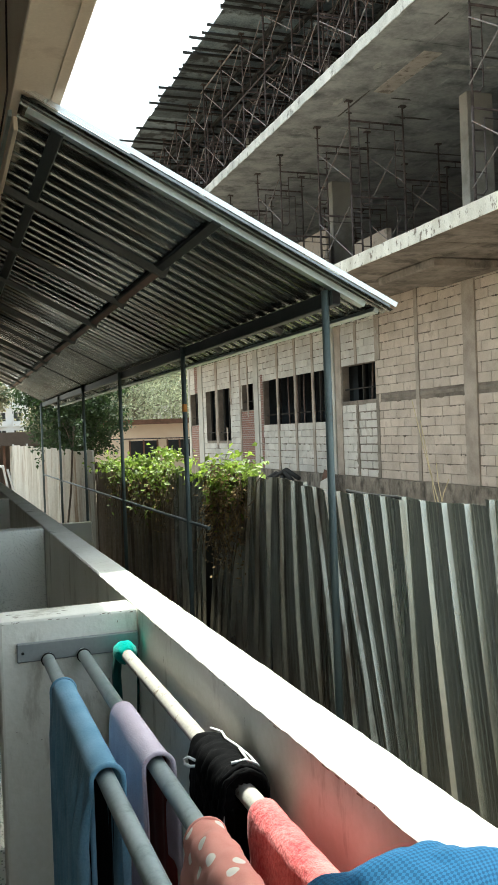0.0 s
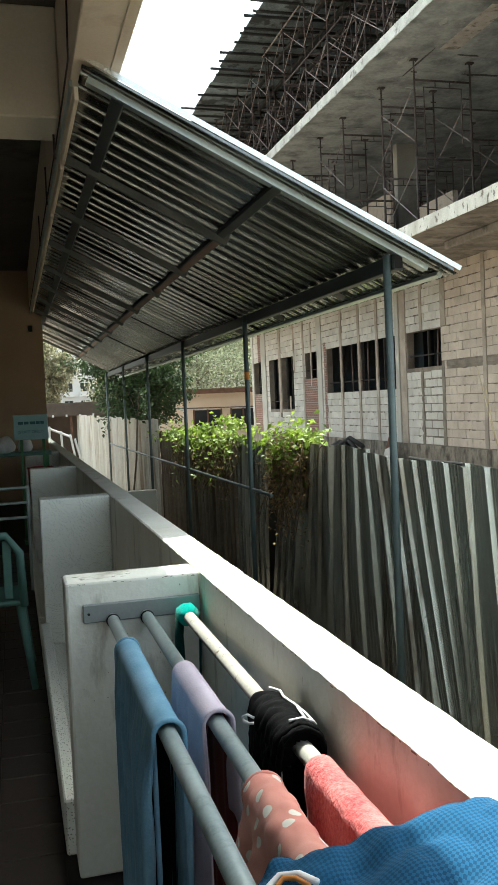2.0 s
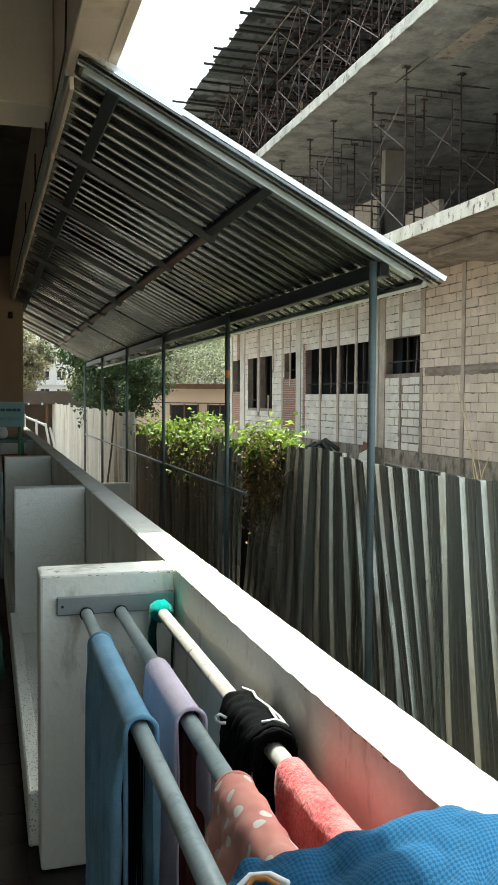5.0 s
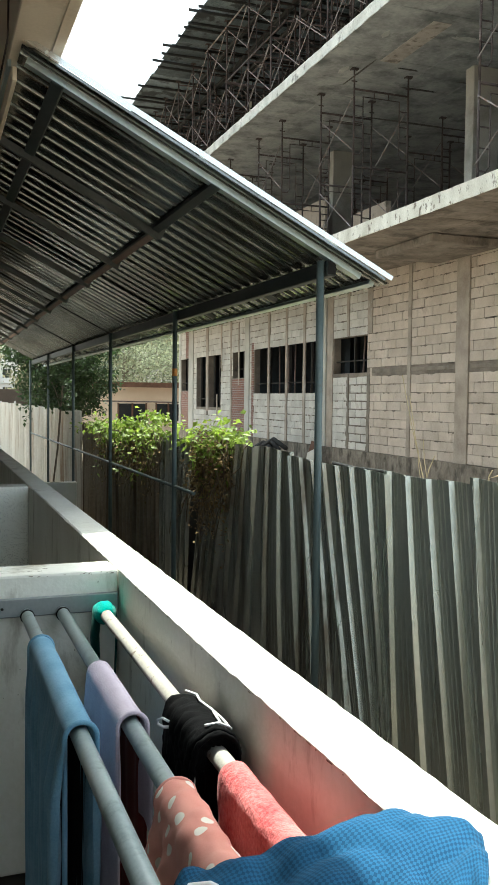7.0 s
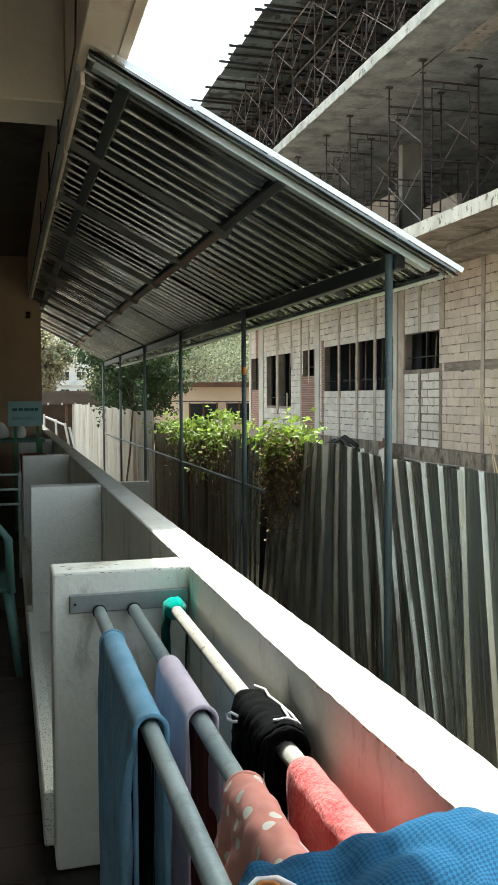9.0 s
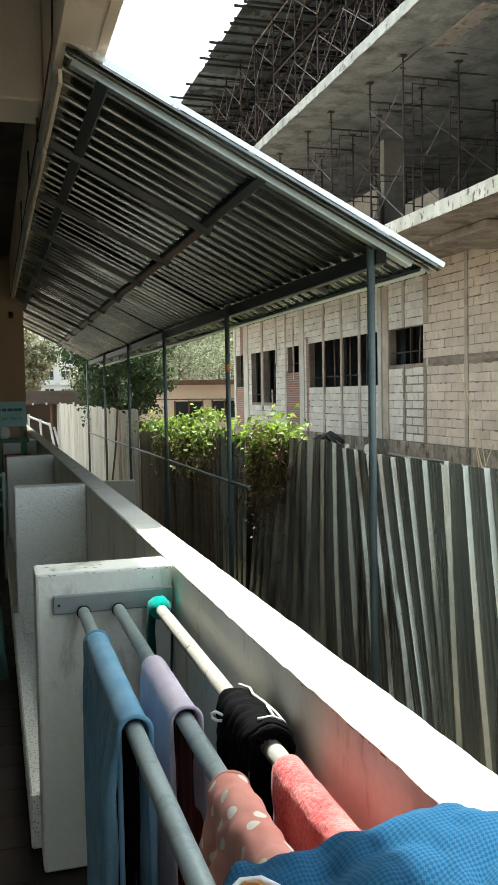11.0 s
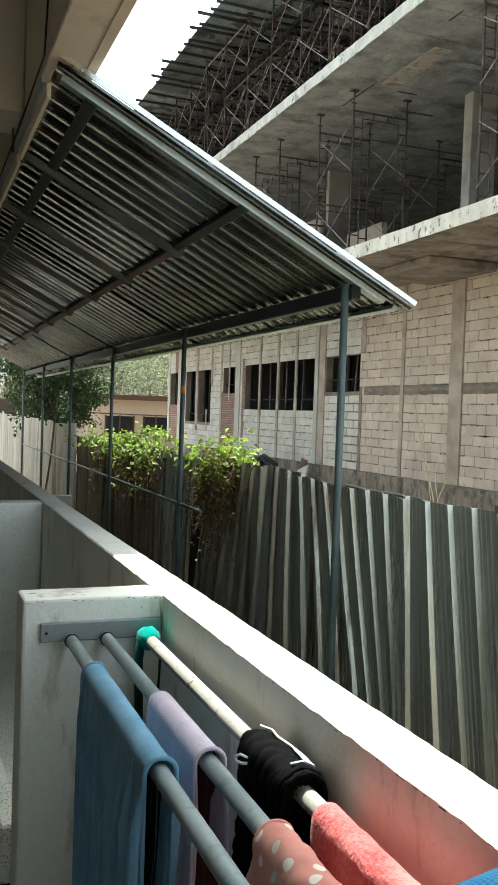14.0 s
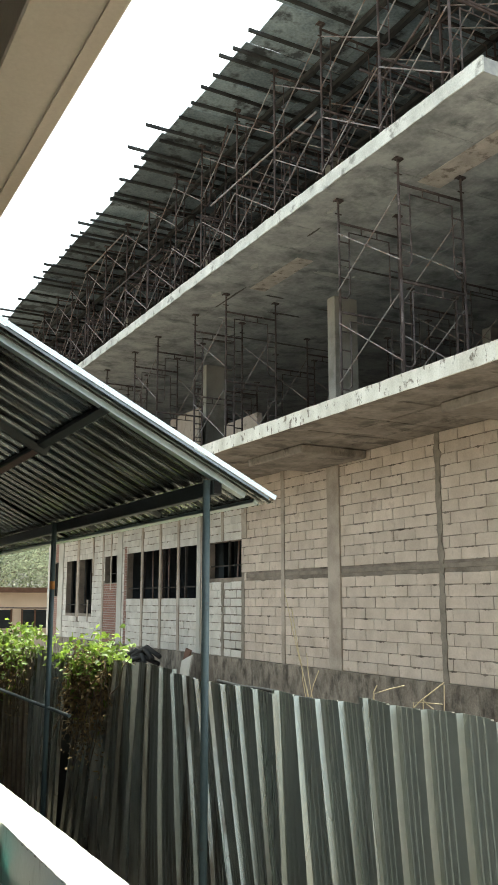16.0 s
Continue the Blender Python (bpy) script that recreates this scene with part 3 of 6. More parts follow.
def roof_sheet_mesh(width, length):
    pitch, prof = 0.165, ((0, 0), (0.018, 0.005), (0.036, 0), (0.056, 0), (0.066, 0.038), (0.092, 0.038), (0.102, 0), (0.124, 0), (0.142, 0.005))
    pts = []
    k = 0
    while k * pitch < width - 1e-6:
        pts += [(k * pitch + a, b) for a, b in prof]
        k += 1
    pts += [(width, 0), (width + 0.056, 0), (width + 0.066, 0.038)]
    verts, faces = [], []
    xs = [length * i / 6 for i in range(7)]
    for th in (0.0, 0.0016):
        for x in xs:
            verts += [(x, a, b + th) for a, b in pts]
    n, m = len(pts), len(xs)
    for lay in range(2):
        o = lay * n * m
        for i in range(m - 1):
            for j in range(n - 1):
                q = (o + i * n + j, o + i * n + j + 1, o + (i + 1) * n + j + 1, o + (i + 1) * n + j)
                faces.append(q if lay == 0 else q[::-1])
    for i in (0, m - 1):
        for j in range(n - 1):
            a, b = i * n + j, i * n + j + 1
            faces.append((a, b, b + n * m, a + n * m))
    me = bpy.data.meshes.new("roof_sheet")
    me.from_pydata(verts, [], faces)
    me.materials.append(GALV)
    return me


rnd = random.Random(9)
SHEET_W = 0.825
sheet = roof_sheet_mesh(SHEET_W, 1.965)
nsh = int(round((RY1 - RY0) / SHEET_W))
for i in range(nsh):
    ob = new("roof_sheet", sheet)
    ob.parent = roof
    ob.matrix_basis = pose(0.38 + rnd.uniform(-0.012, 0.012), RY0 + i * SHEET_W, roof_z(0.38) - 0.02 + 0.0018 * (i % 2),
                           0, math.degrees(math.atan(0.511)), 0)


def channel(length, w, h, t=0.004, lip=0.012):
    """C channel along x, open towards +y."""
    bm = box(0, length, 0, t, 0, h)
    box(0, length, t, w, 0, t, 0, bm)
    box(0, length, t, w, h - t, h, 0, bm)
    box(0, length, w - t, w, t, t + lip, 0, bm)
    box(0, length, w - t, w, h - t - lip, h - t, 0, bm)
    return bm


ANG = math.degrees(math.atan(0.511))
rafter_y = [3.838, 4.98, 6.22, 7.42, 8.70, 9.92, 11.12, 12.40, 13.62, 14.90, 16.2]
first = part("rafter", channel(1.80, 0.05, 0.028), CHANNEL, roof, "pale galvanised edge channel")
first.matrix_basis = pose(0.40, rafter_y[0], roof_z(0.40) - 0.058, 0, ANG, 0)
rest = part("rafter", channel(1.03, 0.034, 0.04), RAFTER, roof)
rest.matrix_basis = pose(0.36, rafter_y[1], roof_z(0.36) - 0.10, 0, ANG, 0)
for y in rafter_y[2:]:
    ob = new("rafter", rest.data)
    ob.parent = roof
    ob.matrix_basis = pose(0.36, y, roof_z(0.36) - 0.10, 0, ANG, 0)
for x, w in ((0.55, 0.06), (1.27, 0.05)):
    pm = part("purlin", box(-w / 2, w / 2, RY0 + 0.08, RY1 - 0.05, -0.038, 0, 0.004), GREYSTEEL, roof)
    pm.matrix_basis = pose(x, 0, roof_z(x) - 0.024, 0, ANG, 0)
for y in rafter_y[1:]:
    tail = part("rafter_tail", box(0, 0.15, 0, 0.034, 0, 0.03, 0.002), RAFTER, roof)
    tail.matrix_basis = pose(1.884, y, roof_z(1.884) - 0.056, 0, ANG, 0)
    cl = part("cleat", box(-0.04, 0.04, -0.003, 0.0, -0.035, 0.035), RAFTER, roof)
    cl.matrix_basis = pose(1.265, y - 0.004, roof_z(1.265) - 0.06, 0, ANG, 0)
fl = part("purlin_flange", box(-0.012, 0.03, 5.1, RY1 - 0.1, -0.042, -0.0385), RUSTBROWN, roof, "rusty lower flange")
fl.matrix_basis = pose(1.27, 0, roof_z(1.27) - 0.024, 0, ANG, 0)
pe = part("purlin", box(-0.015, 0.015, RY0 + 0.08, RY1 - 0.05, -0.025, 0, 0.002), CHANNEL, roof, "pale eave purlin")
pe.matrix_basis = pose(2.08, 0, roof_z(2.08) - 0.024, 0, ANG, 0)
part("eave_beam", box(1.834, 1.882, 3.855, RY1 - 0.05, 2.075, 2.152, 0.004), GREYSTEEL, roof)
part("edge_flashing", box(0, 1.965, -0.006, 0.05, 0.037, 0.0395), FLASH, roof, "bright folded edge flashing").matrix_basis = pose(0.38, RY0, roof_z(0.38) - 0.02, 0, ANG, 0)
part("edge_flashing", box(0, 1.965, -0.009, -0.0065, 0.015, 0.0395), FLASH, roof).matrix_basis = pose(0.38, RY0, roof_z(0.38) - 0.02, 0, ANG, 0)
# black plate stands in for the shade inside the open beam end
part("beam_end", box(1.838, 1.878, 3.849, 3.852, 2.082, 2.146), BLACKTARP, roof, "black plate painting the shade inside the hollow beam end")
wp = part("wall_plate", box(0.335, 0.351, 3.94, 13.2, 2.90, 2.93, 0.002), CHANNEL, roof)
for i in range(len(rafter_y) - 1):
    if rafter_y[i + 1] < 13.6:
        part("closing_board", box(0.352, 0.372, rafter_y[i] + 0.07, rafter_y[i + 1] - 0.03, 2.83, 2.89, 0.003), CREAM, roof, "cream-painted closing board")

post_y = [3.89, 6.58, 9.16, 11.72, 14.35, 17.0]
pm = None
for i, y in enumerate(post_y):
    if pm is None:
        bm = tube((0, 0, GZ), (0, 0, 2.15), 0.0190, 16)
        pm = part("post", bm, POSTSTEEL, roof, "blue-grey painted round steel post", True)
        ob = pm
    else:
        ob = new("post", pm.data)
        ob.parent = roof
    ob.matrix_basis = pose(1.814, y, 0)
part("paint_patch", tube((0, 0, 0), (0, 0, 0.06), 0.0201, 16), ORANGE, pm, "orange rust-primer patch").matrix_basis = pose(0, 2.69, 1.64)
part("side_rail", tube((1.82, 6.05, 0.77), (1.82, 17.05, 0.77), 0.013, 10), POSTSTEEL, roof)

# conduit and hanging rods along the edge beam
cd = thing("conduit", "thin dark conduit with short rods along the edge beam", "conduit", (0.325, 3.6, 2.9))
part("pipe", rope([(0, 0, 0.7), (0.0, 0.2, 0.06), (0, 1.0, 0.03), (0, 9.4, 0.0)], 0.0045), RUSTPIPE, cd)
for y, h in ((1.3, 0.18), (2.4, 0.2), (3.9, 0.2)):
    part("rod", tube((-0.01, y, -0.05), (-0.01, y, h), 0.006), RUSTPIPE, cd)
part("lamp_box", box(-0.03, 0.03, 9.3, 9.38, -0.28, -0.2, 0.004), BLACKTARP, cd)


# ---- fence ----
FH_SHEET = 1.85
LEAN = ((-10, 0.03), (2.3, 0.08), (2.75, 0.10), (3.15, 0.143), (3.55, 0.17), (3.75, 0.13), (3.9, 0.08), (4.1, 0.15), (4.3, 0.21), (4.62, 0.27), (4.9, 0.2),
        (5.2, 0.1), (5.6, 0.0), (5.9, -0.15), (6.4, -0.28), (7.02, -0.26), (7.28, -0.20), (8.6, -0.03), (9.6, 0.06), (12, -0.04), (14, 0.03), (40, 0.0))
def lean_at(y):
    for (a, b), (c, d) in zip(LEAN, LEAN[1:]):
        if y <= c:
            return b + (d - b) * (y - a) / (c - a)
    return 0.0


def fence_sheet(y_start, width, top, x, material, seed, pitch=0.2):
    """One corrugated sheet; it leans in its plane as its stretch of the fence does."""
    rnd = random.Random(seed)
    prof = ((0, 0), (0.009, 0.025), (0.036, 0.025), (0.046, 0), (0.090, 0), (0.095, 0.0025), (0.101, 0.0025), (0.106, 0), (0.126, 0), (0.131, 0.0025), (0.137, 0.0025), (0.142, 0), (0.162, 0), (0.167, 0.0025), (0.173, 0.0025), (0.178, 0))
    pts = []
    k = 0
    while k * pitch < width - 1e-6:
        pts += [(k * pitch + a, b) for a, b in prof]
        k += 1
    pts += [(width, 0), (width + 0.009, 0.025), (width + 0.036, 0.025)]
    zs = [FH_SHEET * i / 8 for i in range(9)]
    ph = [rnd.uniform(0, 6.28) for _ in range(4)]
    dx0, dtop = rnd.uniform(-0.006, 0.006), rnd.uniform(-0.018, 0.018)
    verts, faces = [], []
    for th in (0, 0.0015):
        for i, z in enumerate(zs):
            for a, b in pts:
                w = 0.009 * math.sin(z * 2.3 + ph[0] + a * 2) + 0.006 * math.sin(a * 5 + ph[1]) * z / FH_SHEET
                dz = 0.006 * math.sin(a * 9 + ph[2]) + dtop if i == 8 else 0
                yy = y_start + a
                verts.append((x + dx0 - b - w + th + (0.0025 if a > width else 0), yy + lean_at(yy) * (z - FH_SHEET) + 0.004 * math.sin(z * 3 + ph[3]), top - FH_SHEET + z + dz))
    n, m = len(pts), len(zs)
    for lay in range(2):
        o = lay * n * m
        for i in range(m - 1):
            for j in range(n - 1):
                q = (o + i * n + j, o + (i + 1) * n + j, o + (i + 1) * n + j + 1, o + i * n + j + 1)
                faces.append(q if lay == 0 else q[::-1])
    for j in range(n - 1):
        a, b = (m - 1) * n + j, (m - 1) * n + j + 1
        faces.append((a, b, b + n * m, a + n * m))
    return pydata("fence_sheet", verts, faces, material, fence)


fence = thing("sheet_metal_fence", "leaning corrugated sheet-metal site fence, dull and streaked", "fence", (0, 0, 0))
def fence_run(y0, count, top0, top1, material, x, x1=None):
    for i in range(count):
        k = i / max(1, count - 1)
        fence_sheet(y0 + 0.8 * i, 0.8, top0 + (top1 - top0) * k, x + ((x1 or x) - x) * k, material, int(y0 * 10) + i)


# sheets south of the camera are unseen, added for the roof ribs to reflect
fence_run(3.125 - 0.8 * 26, 26, 1.13, 1.12, FENCE, 2.22)
for ya, yb, ribs, top in ((3.125, 3.875, 4, 1.115), (3.875, 4.645, 4, 1.105), (4.645, 5.165, 3, 1.11), (5.165, 5.80, 3, 1.125), (5.80, 6.40, 3, 1.115), (6.40, 7.02, 3, 1.105)):
    fence_sheet(ya, yb - ya, top, 2.22, FENCE if yb < 5 else FENCE_OLD, int(ya * 100), (yb - ya) / ribs)
fence_sheet(7.50, 0.8, 1.09, 2.26, FENCE_OLD, 701)
fence_sheet(8.24, 0.6, 1.07, 2.26, FENCE_OLD, 702)
fence_run(8.67, 6, 1.05, 1.05, FENCE_RUST, 2.24)
fence_run(13.47, 22, 1.24, 1.26, FENCE_PALE, 2.22)
for y in (-16, -12, -8, -4, 1.2, 4.2, 10.2, 13.2, 16.4, 20, 24, 28):
    part("fence_post", box(2.285, 2.33, y - 0.025, y + 0.025, GZ, 1.0, 0.003), TIMBER, fence)
# near-black sheet put behind the gap to paint its shade
part("fence_post", box(2.30, 2.36, 7.09, 8.3, GZ, 1.02, 0.003), TIMBER, fence, "dark sheet added to paint the shade in a fence gap")
for z in (-0.3, 0.75):
    part("fence_rail", box(2.365, 2.40, -17.6, 31, z, z + 0.05, 0.003), TIMBER, fence)
hz = thing("black_hose", "black hose lying along the top of the fence", "hose", (2.262, 3.9, 1.080))
part("hose", rope([(0.0, -0.78, 0.004), (0, -0.5, 0.010), (0, -0.2, 0.002), (0, 0.15, 0.012), (0, 0.45, 0.006), (0, 0.74, 0.014)], 0.010, 8), BLACKTARP, hz, "", True)
lw = thing("drain_wall", "low white-painted wall across the drain", "wall", (0.637, 11.6, GZ), kind="structure")
part("panel", box(0, 1.21, 0, 0.12, 0, 1.03, 0.008), WHITE, lw)


# ---- building under construction ----
WX, BX = 9.5, 7.18
BY0, BY1 = 3.0, 34.0
Z2, Z2T, Z1, Z1T = 4.33, 4.56, 8.04, 8.25
DEPTH = 30.0
DZ_ATTIC = 11.38
structure("slab_first_floor", rough_slab(BX, DEPTH, BY0, BY1, Z2, Z2T, 0.25, 0.012, 1), SOFFIT_LOW, "rough brown cast concrete floor slab", "floor slab")
structure("slab_edge_first_floor", rough_slab(BX - 0.03, BX - 0.012, BY0, BY1, Z2 - 0.005, Z2T + 0.006, 0.16, 0.008, 2), EDGE,
          "pale chipped edge of the lower floor slab, drip-stained", "slab edge")
structure("slab_second_floor", rough_slab(BX, DEPTH, 7.15, BY1, Z1, Z1T, 0.25, 0.012, 3), SOFFIT, "grey board-marked upper concrete slab", "floor slab")
structure("slab_edge_second_floor", rough_slab(BX - 0.03, BX - 0.012, 7.14, BY1, Z1 - 0.005, Z1T + 0.006, 0.2, 0.01, 4), EDGE_UP,
          "pale grey edge of the upper floor slab", "slab edge")
# low upstand at the far side and interior downstand beams
# unseen floor sheets, added to set how much light bounces onto the soffits
structure("unseen_floor_sheet", box(BX + 0.35, 29, 7.4, BY1 - 0.3, Z2T + 0.002, Z2T + 0.02), BOUNCE_FLOOR, "unseen dark floor sheet added to limit bounce light in the upper storey", "floor")
structure("unseen_floor_sheet", box(BX + 0.35, 29, 7.6, BY1 - 0.3, Z1T + 0.002, Z1T + 0.02), DARK, "unseen near-black floor sheet added to keep the space under the formwork dark", "floor")
structure("haunch", box(8.05, 9.47, 12.9, 14.9, Z2 - 0.16, Z2 - 0.004, 0.02), SOFFIT_LOW, "thickened brown concrete haunch over a column", "beam")
structure("haunch", box(8.05, 9.47, 7.4, 9.2, Z2 - 0.16, Z2 - 0.004, 0.02), SOFFIT_LOW, "thickened brown concrete haunch over a column", "beam")

def board(x0, x1, y0, y1, z):
    e = thing("formwork_board", "brown plywood formwork board stuck to the slab soffit", "board", (x0, y0, z), "boards left on the soffit")
    part("sheet", box(0, x1 - x0, 0, y1 - y0, -0.012, -0.001, 0.002), PLY, e)


board(8.25, 8.62, 13.3, 15.2, Z1 - 0.004)
board(8.3, 8.75, 8.0, 9.8, Z1 - 0.004)
def soffit_patch(x, y, lx, ly, z, material, seed, label):
    r = random.Random(seed)
    n = 18
    ring = [(math.cos(2 * math.pi * k / n) * lx * r.uniform(0.55, 1.05), math.sin(2 * math.pi * k / n) * ly * r.uniform(0.55, 1.05)) for k in range(n)]
    v = [(x + a, y + b, z - 0.002) for a, b in ring] + [(x + a * 0.97, y + b * 0.97, z - 0.013) for a, b in ring]
    f = [(k, (k + 1) % n, n + (k + 1) % n, n + k) for k in range(n)] + [tuple(range(2 * n - 1, n - 1, -1))]
    tagged(pydata("soffit_patch", v, f, material, None), label, "cement patch", "cement patches on the soffit", "structure")


for k, (x, y, lx, ly) in enumerate(((9.3, 13.75, 0.42, 0.10), (10.0, 13.62, 0.28, 0.08), (7.75, 14.1, 0.07, 0.2), (7.8, 15.9, 0.08, 0.25), (8.9, 17.2, 0.4, 0.10), (7.7, 11.3, 0.06, 0.14), (8.4, 11.0, 0.06, 0.05))):
    soffit_patch(x, y, lx, ly, Z1, SMEAR, 300 + k, "pale rough cement smear on the grey soffit")
for k, (x, y, lx, ly) in enumerate(((11.2, 13.25, 2.4, 0.05), (8.15, 15.9, 0.022, 0.8), (9.8, 16.3, 0.5, 0.05), (10.6, 15.6, 0.4, 0.04), (11.0, 18.3, 2.2, 0.05), (7.9, 12.2, 0.025, 0.25), (9.3, 18.9, 0.6, 0.05), (9.0, 15.4, 0.3, 0.03))):
    soffit_patch(x, y, lx, ly, Z1 - 0.001, SEAM, 330 + k, "dark ragged formwork seam in the soffit")
rnd = random.Random(33)
def joint_fin(x0, x1, y0, y1, z, material):
    e = thing("joint_fin", "thin raised formwork joint line cast on the slab soffit", "concrete fin", (x0, y0, z), "formwork joint lines", "structure")
    part("fin", box(0, x1 - x0, 0, y1 - y0, -0.008, -0.001), material, e)


for z, m, ya in ((Z2, SOFFIT_LOW, 4.0), (Z1, SOFFIT, 7.6)):
    y = ya
    while y < 30:
        joint_fin(BX + 0.3, 9.4 if z == Z2 else 14, y, y + 0.018, z - 0.003, m)
        y += rnd.choice((0.9, 1.2, 1.2, 1.8))
    for x in ((8.15, 8.9) if z == Z2 else (8.15, 9.35, 10.5, 11.7)):
        joint_fin(x, x + 0.02, ya, 32, z - 0.0035, m)

def concrete_column(x0, x1, y0, y1, z0, z1):
    e = thing("column", "bare grey concrete column with board marks", "column", (x0, y0, z0), "upper floor columns", "structure")
    part("shaft", box(0, x1 - x0, 0, y1 - y0, 0, z1 - z0, 0.012), CONC, e)


for y in (8.4, 14.7, 21.0, 27.3):
    concrete_column(10.05, 10.65, y, y + 0.28, Z2T, Z1 - 0.004)
    concrete_column(14.55, 14.85, y, y + 0.28, Z2T, Z1 - 0.004)
for y in (8.4, 14.7, 21.0, 27.3):
    concrete_column(10.05, 10.65, y, y + 0.28, Z1T, 11.35)
structure("wall_far_side", box(29.0, 29.2, BY0, BY1, Z2T, Z1 - 0.01), DARK, "rear wall of the upper floor, its deep shade painted near-black", "wall")
# end walls added to keep light out; the south ones stay unseen
structure("wall_north_upper", box(9.0, 29.0, BY1 - 0.2, BY1, Z2T, Z1 - 0.01), DARK, "end wall added to darken the upper floor, shade painted near-black", "wall")
structure("wall_south_upper", box(9.6, 28.98, 7.2, 7.4, Z2T, Z1 - 0.01), DARK, "end wall added to darken the upper floor, shade painted near-black", "wall")
structure("wall_south_attic", box(9.6, 25.98, 7.7, 7.9, Z1T, DZ_ATTIC), DARK, "end wall added to darken the space under the formwork, shade painted near-black", "wall")
structure("wall_attic", box(26.0, 26.2, 8.2, BY1, Z1T, DZ_ATTIC), DARK, "rear wall under the roof formwork with the deep shade in its colour", "wall")
structure("wall_north_attic", box(8.0, 26.0, BY1 - 0.2, BY1, Z1T, DZ_ATTIC), DARK, "end wall added to darken the space under the formwork, shade painted near-black", "wall")
structure("wall_rear", box(DEPTH - 0.2, DEPTH, BY0, BY1, GZ, Z2 - 0.01), DARK, "rear wall of the ground floor with its shade painted near-black", "wall")
structure("wall_north_side", box(WX + 0.2, DEPTH - 0.22, BY1 - 0.2, BY1, GZ, Z2 - 0.01), DARK, "ground-floor end wall with the room shade in its colour", "wall")
structure("wall_south_side", box(WX + 0.2, DEPTH - 0.22, BY0, BY0 + 0.2, GZ, Z2 - 0.01), DARK, "ground-floor end wall with the room shade in its colour", "wall")
for y0, y1, h in ((17.3, 19.0, 1.35), (20.5, 22.4, 2.1)):
    structure("low_wall", box(9.6, 9.72, y0, y1, Z2T + 0.022, Z2T + h), DIMBLOCK, "unfinished blockwork wall on the upper floor", "wall")

# openings: y0, y1, z0, z1
openings = [(17.87, 19.62, 2.10, 2.97), (20.24, 25.28, 1.63, 3.03), (26.12, 27.32, 2.13, 3.05),
            (28.60, 29.98, 1.14, 3.0), (30.30, 31.52, 1.14, 3.03), (32.55, 33.6, 1.75, 3.0)]
# strips: y0, y1, z0, z1, material, proud
WB, WT = 0.27, Z2
strips = [(13.82, 14.23, WB, WT - 0.16, STRIP, 0.03), (10.90, 11.02, WB, WT, MORTAR, 0.006), (15.91, 16.04, WB, WT, STRIP, 0.015),
          (17.62, 17.84, 2.99, WT, STRIP, 0.015), (17.72, 17.85, WB, 2.07, MORTAR, 0.006), (18.78, 18.90, 2.99, WT, STRIP, 0.015),
          (18.78, 18.88, WB, 2.08, MORTAR, 0.008), (19.66, 19.98, WB, WT, STRIP, 0.02), (20.02, 20.22, WB, WT, PALECOL, 0.04),
          (21.36, 21.50, WB, WT, STRIP, 0.02), (22.60, 22.74, WB, WT, STRIP, 0.02), (23.97, 24.11, WB, WT, STRIP, 0.02),
          (25.34, 25.54, 0.3, 3.2, REDBRICK, 0.0), (25.70, 26.10, WB, WT, PALECOL, 0.03), (26.12, 27.40, WB, 2.10, REDBRICK, 0.0),
          (26.68, 26.76, 1.9, 3.9, STRIP, 0.015), (27.42, 27.56, WB, WT, STRIP, 0.015), (28.45, 28.57, 2.5, WT, STRIP, 0.015),
          (30.02, 30.27, 1.0, WT, STRIP, 0.015), (28.95, 29.05, 0.9, 1.6, STRIP, 0.015), (31.9, 32.5, WB, WT, PALECOL, 0.03),
          (32.55, 33.6, WB, 1.72, REDBRICK, 0.0), (32.55, 33.0, 3.02, WT, REDBRICK, 0.0), (33.65, 33.9, WB, WT, PALECOL, 0.02),
          (7.3, 7.5, WB, WT, STRIP, 0.02), (BY0 + 0.2, 17.62, 2.08, 2.155, MORTAR, 0.004)]
def ragged(x0, x1, y0, y1, z0, z1, amp, seed):
    """An upright strip of cast mortar with uneven sides."""
    rnd = random.Random(seed)
    bm = bmesh.new()
    n = max(3, int((z1 - z0) / 0.09))
    rows = []
    for i in range(n + 1):
        z = z0 + (z1 - z0) * i / n
        a, b = rnd.gauss(0, amp) * 0.6, rnd.gauss(0, amp) * 0.6
        rows.append([bm.verts.new(c) for c in ((x1, y0 + a, z), (x0, y0 + a, z), (x0, y1 + b, z), (x1, y1 + b, z))])
    for r, s in zip(rows, rows[1:]):
        for k in range(3):
            bm.faces.new((r[k], r[k + 1], s[k + 1], s[k]))
    bmesh.ops.recalc_face_normals(bm, faces=bm.faces)
    return bm


# backing wall, cut round the openings
cuts_y = sorted({BY0, BY1} | {a for o in openings for a in o[:2]})
cuts_z = sorted({GZ, WT - 0.004} | {a for o in openings for a in o[2:]})
wb = bmesh.new()
for ya, yb in zip(cuts_y, cuts_y[1:]):
    za = None
    for z0, z1 in zip(cuts_z, cuts_z[1:]):
        cy, cz = (ya + yb) / 2, (z0 + z1) / 2
        hole = any(o[0] < cy < o[1] and o[2] < cz < o[3] for o in openings)
        if not hole and za is None:
            za = z0
        if (hole or z1 == cuts_z[-1]) and za is not None:
            box(WX - 0.003, WX + 0.18, ya, yb, za, z0 if hole else z1, 0, wb)
            za = None
facade = structure("wall_facade", wb, JOINT, "unplastered pale aerated-block facade with raw concrete stiffeners", "wall")
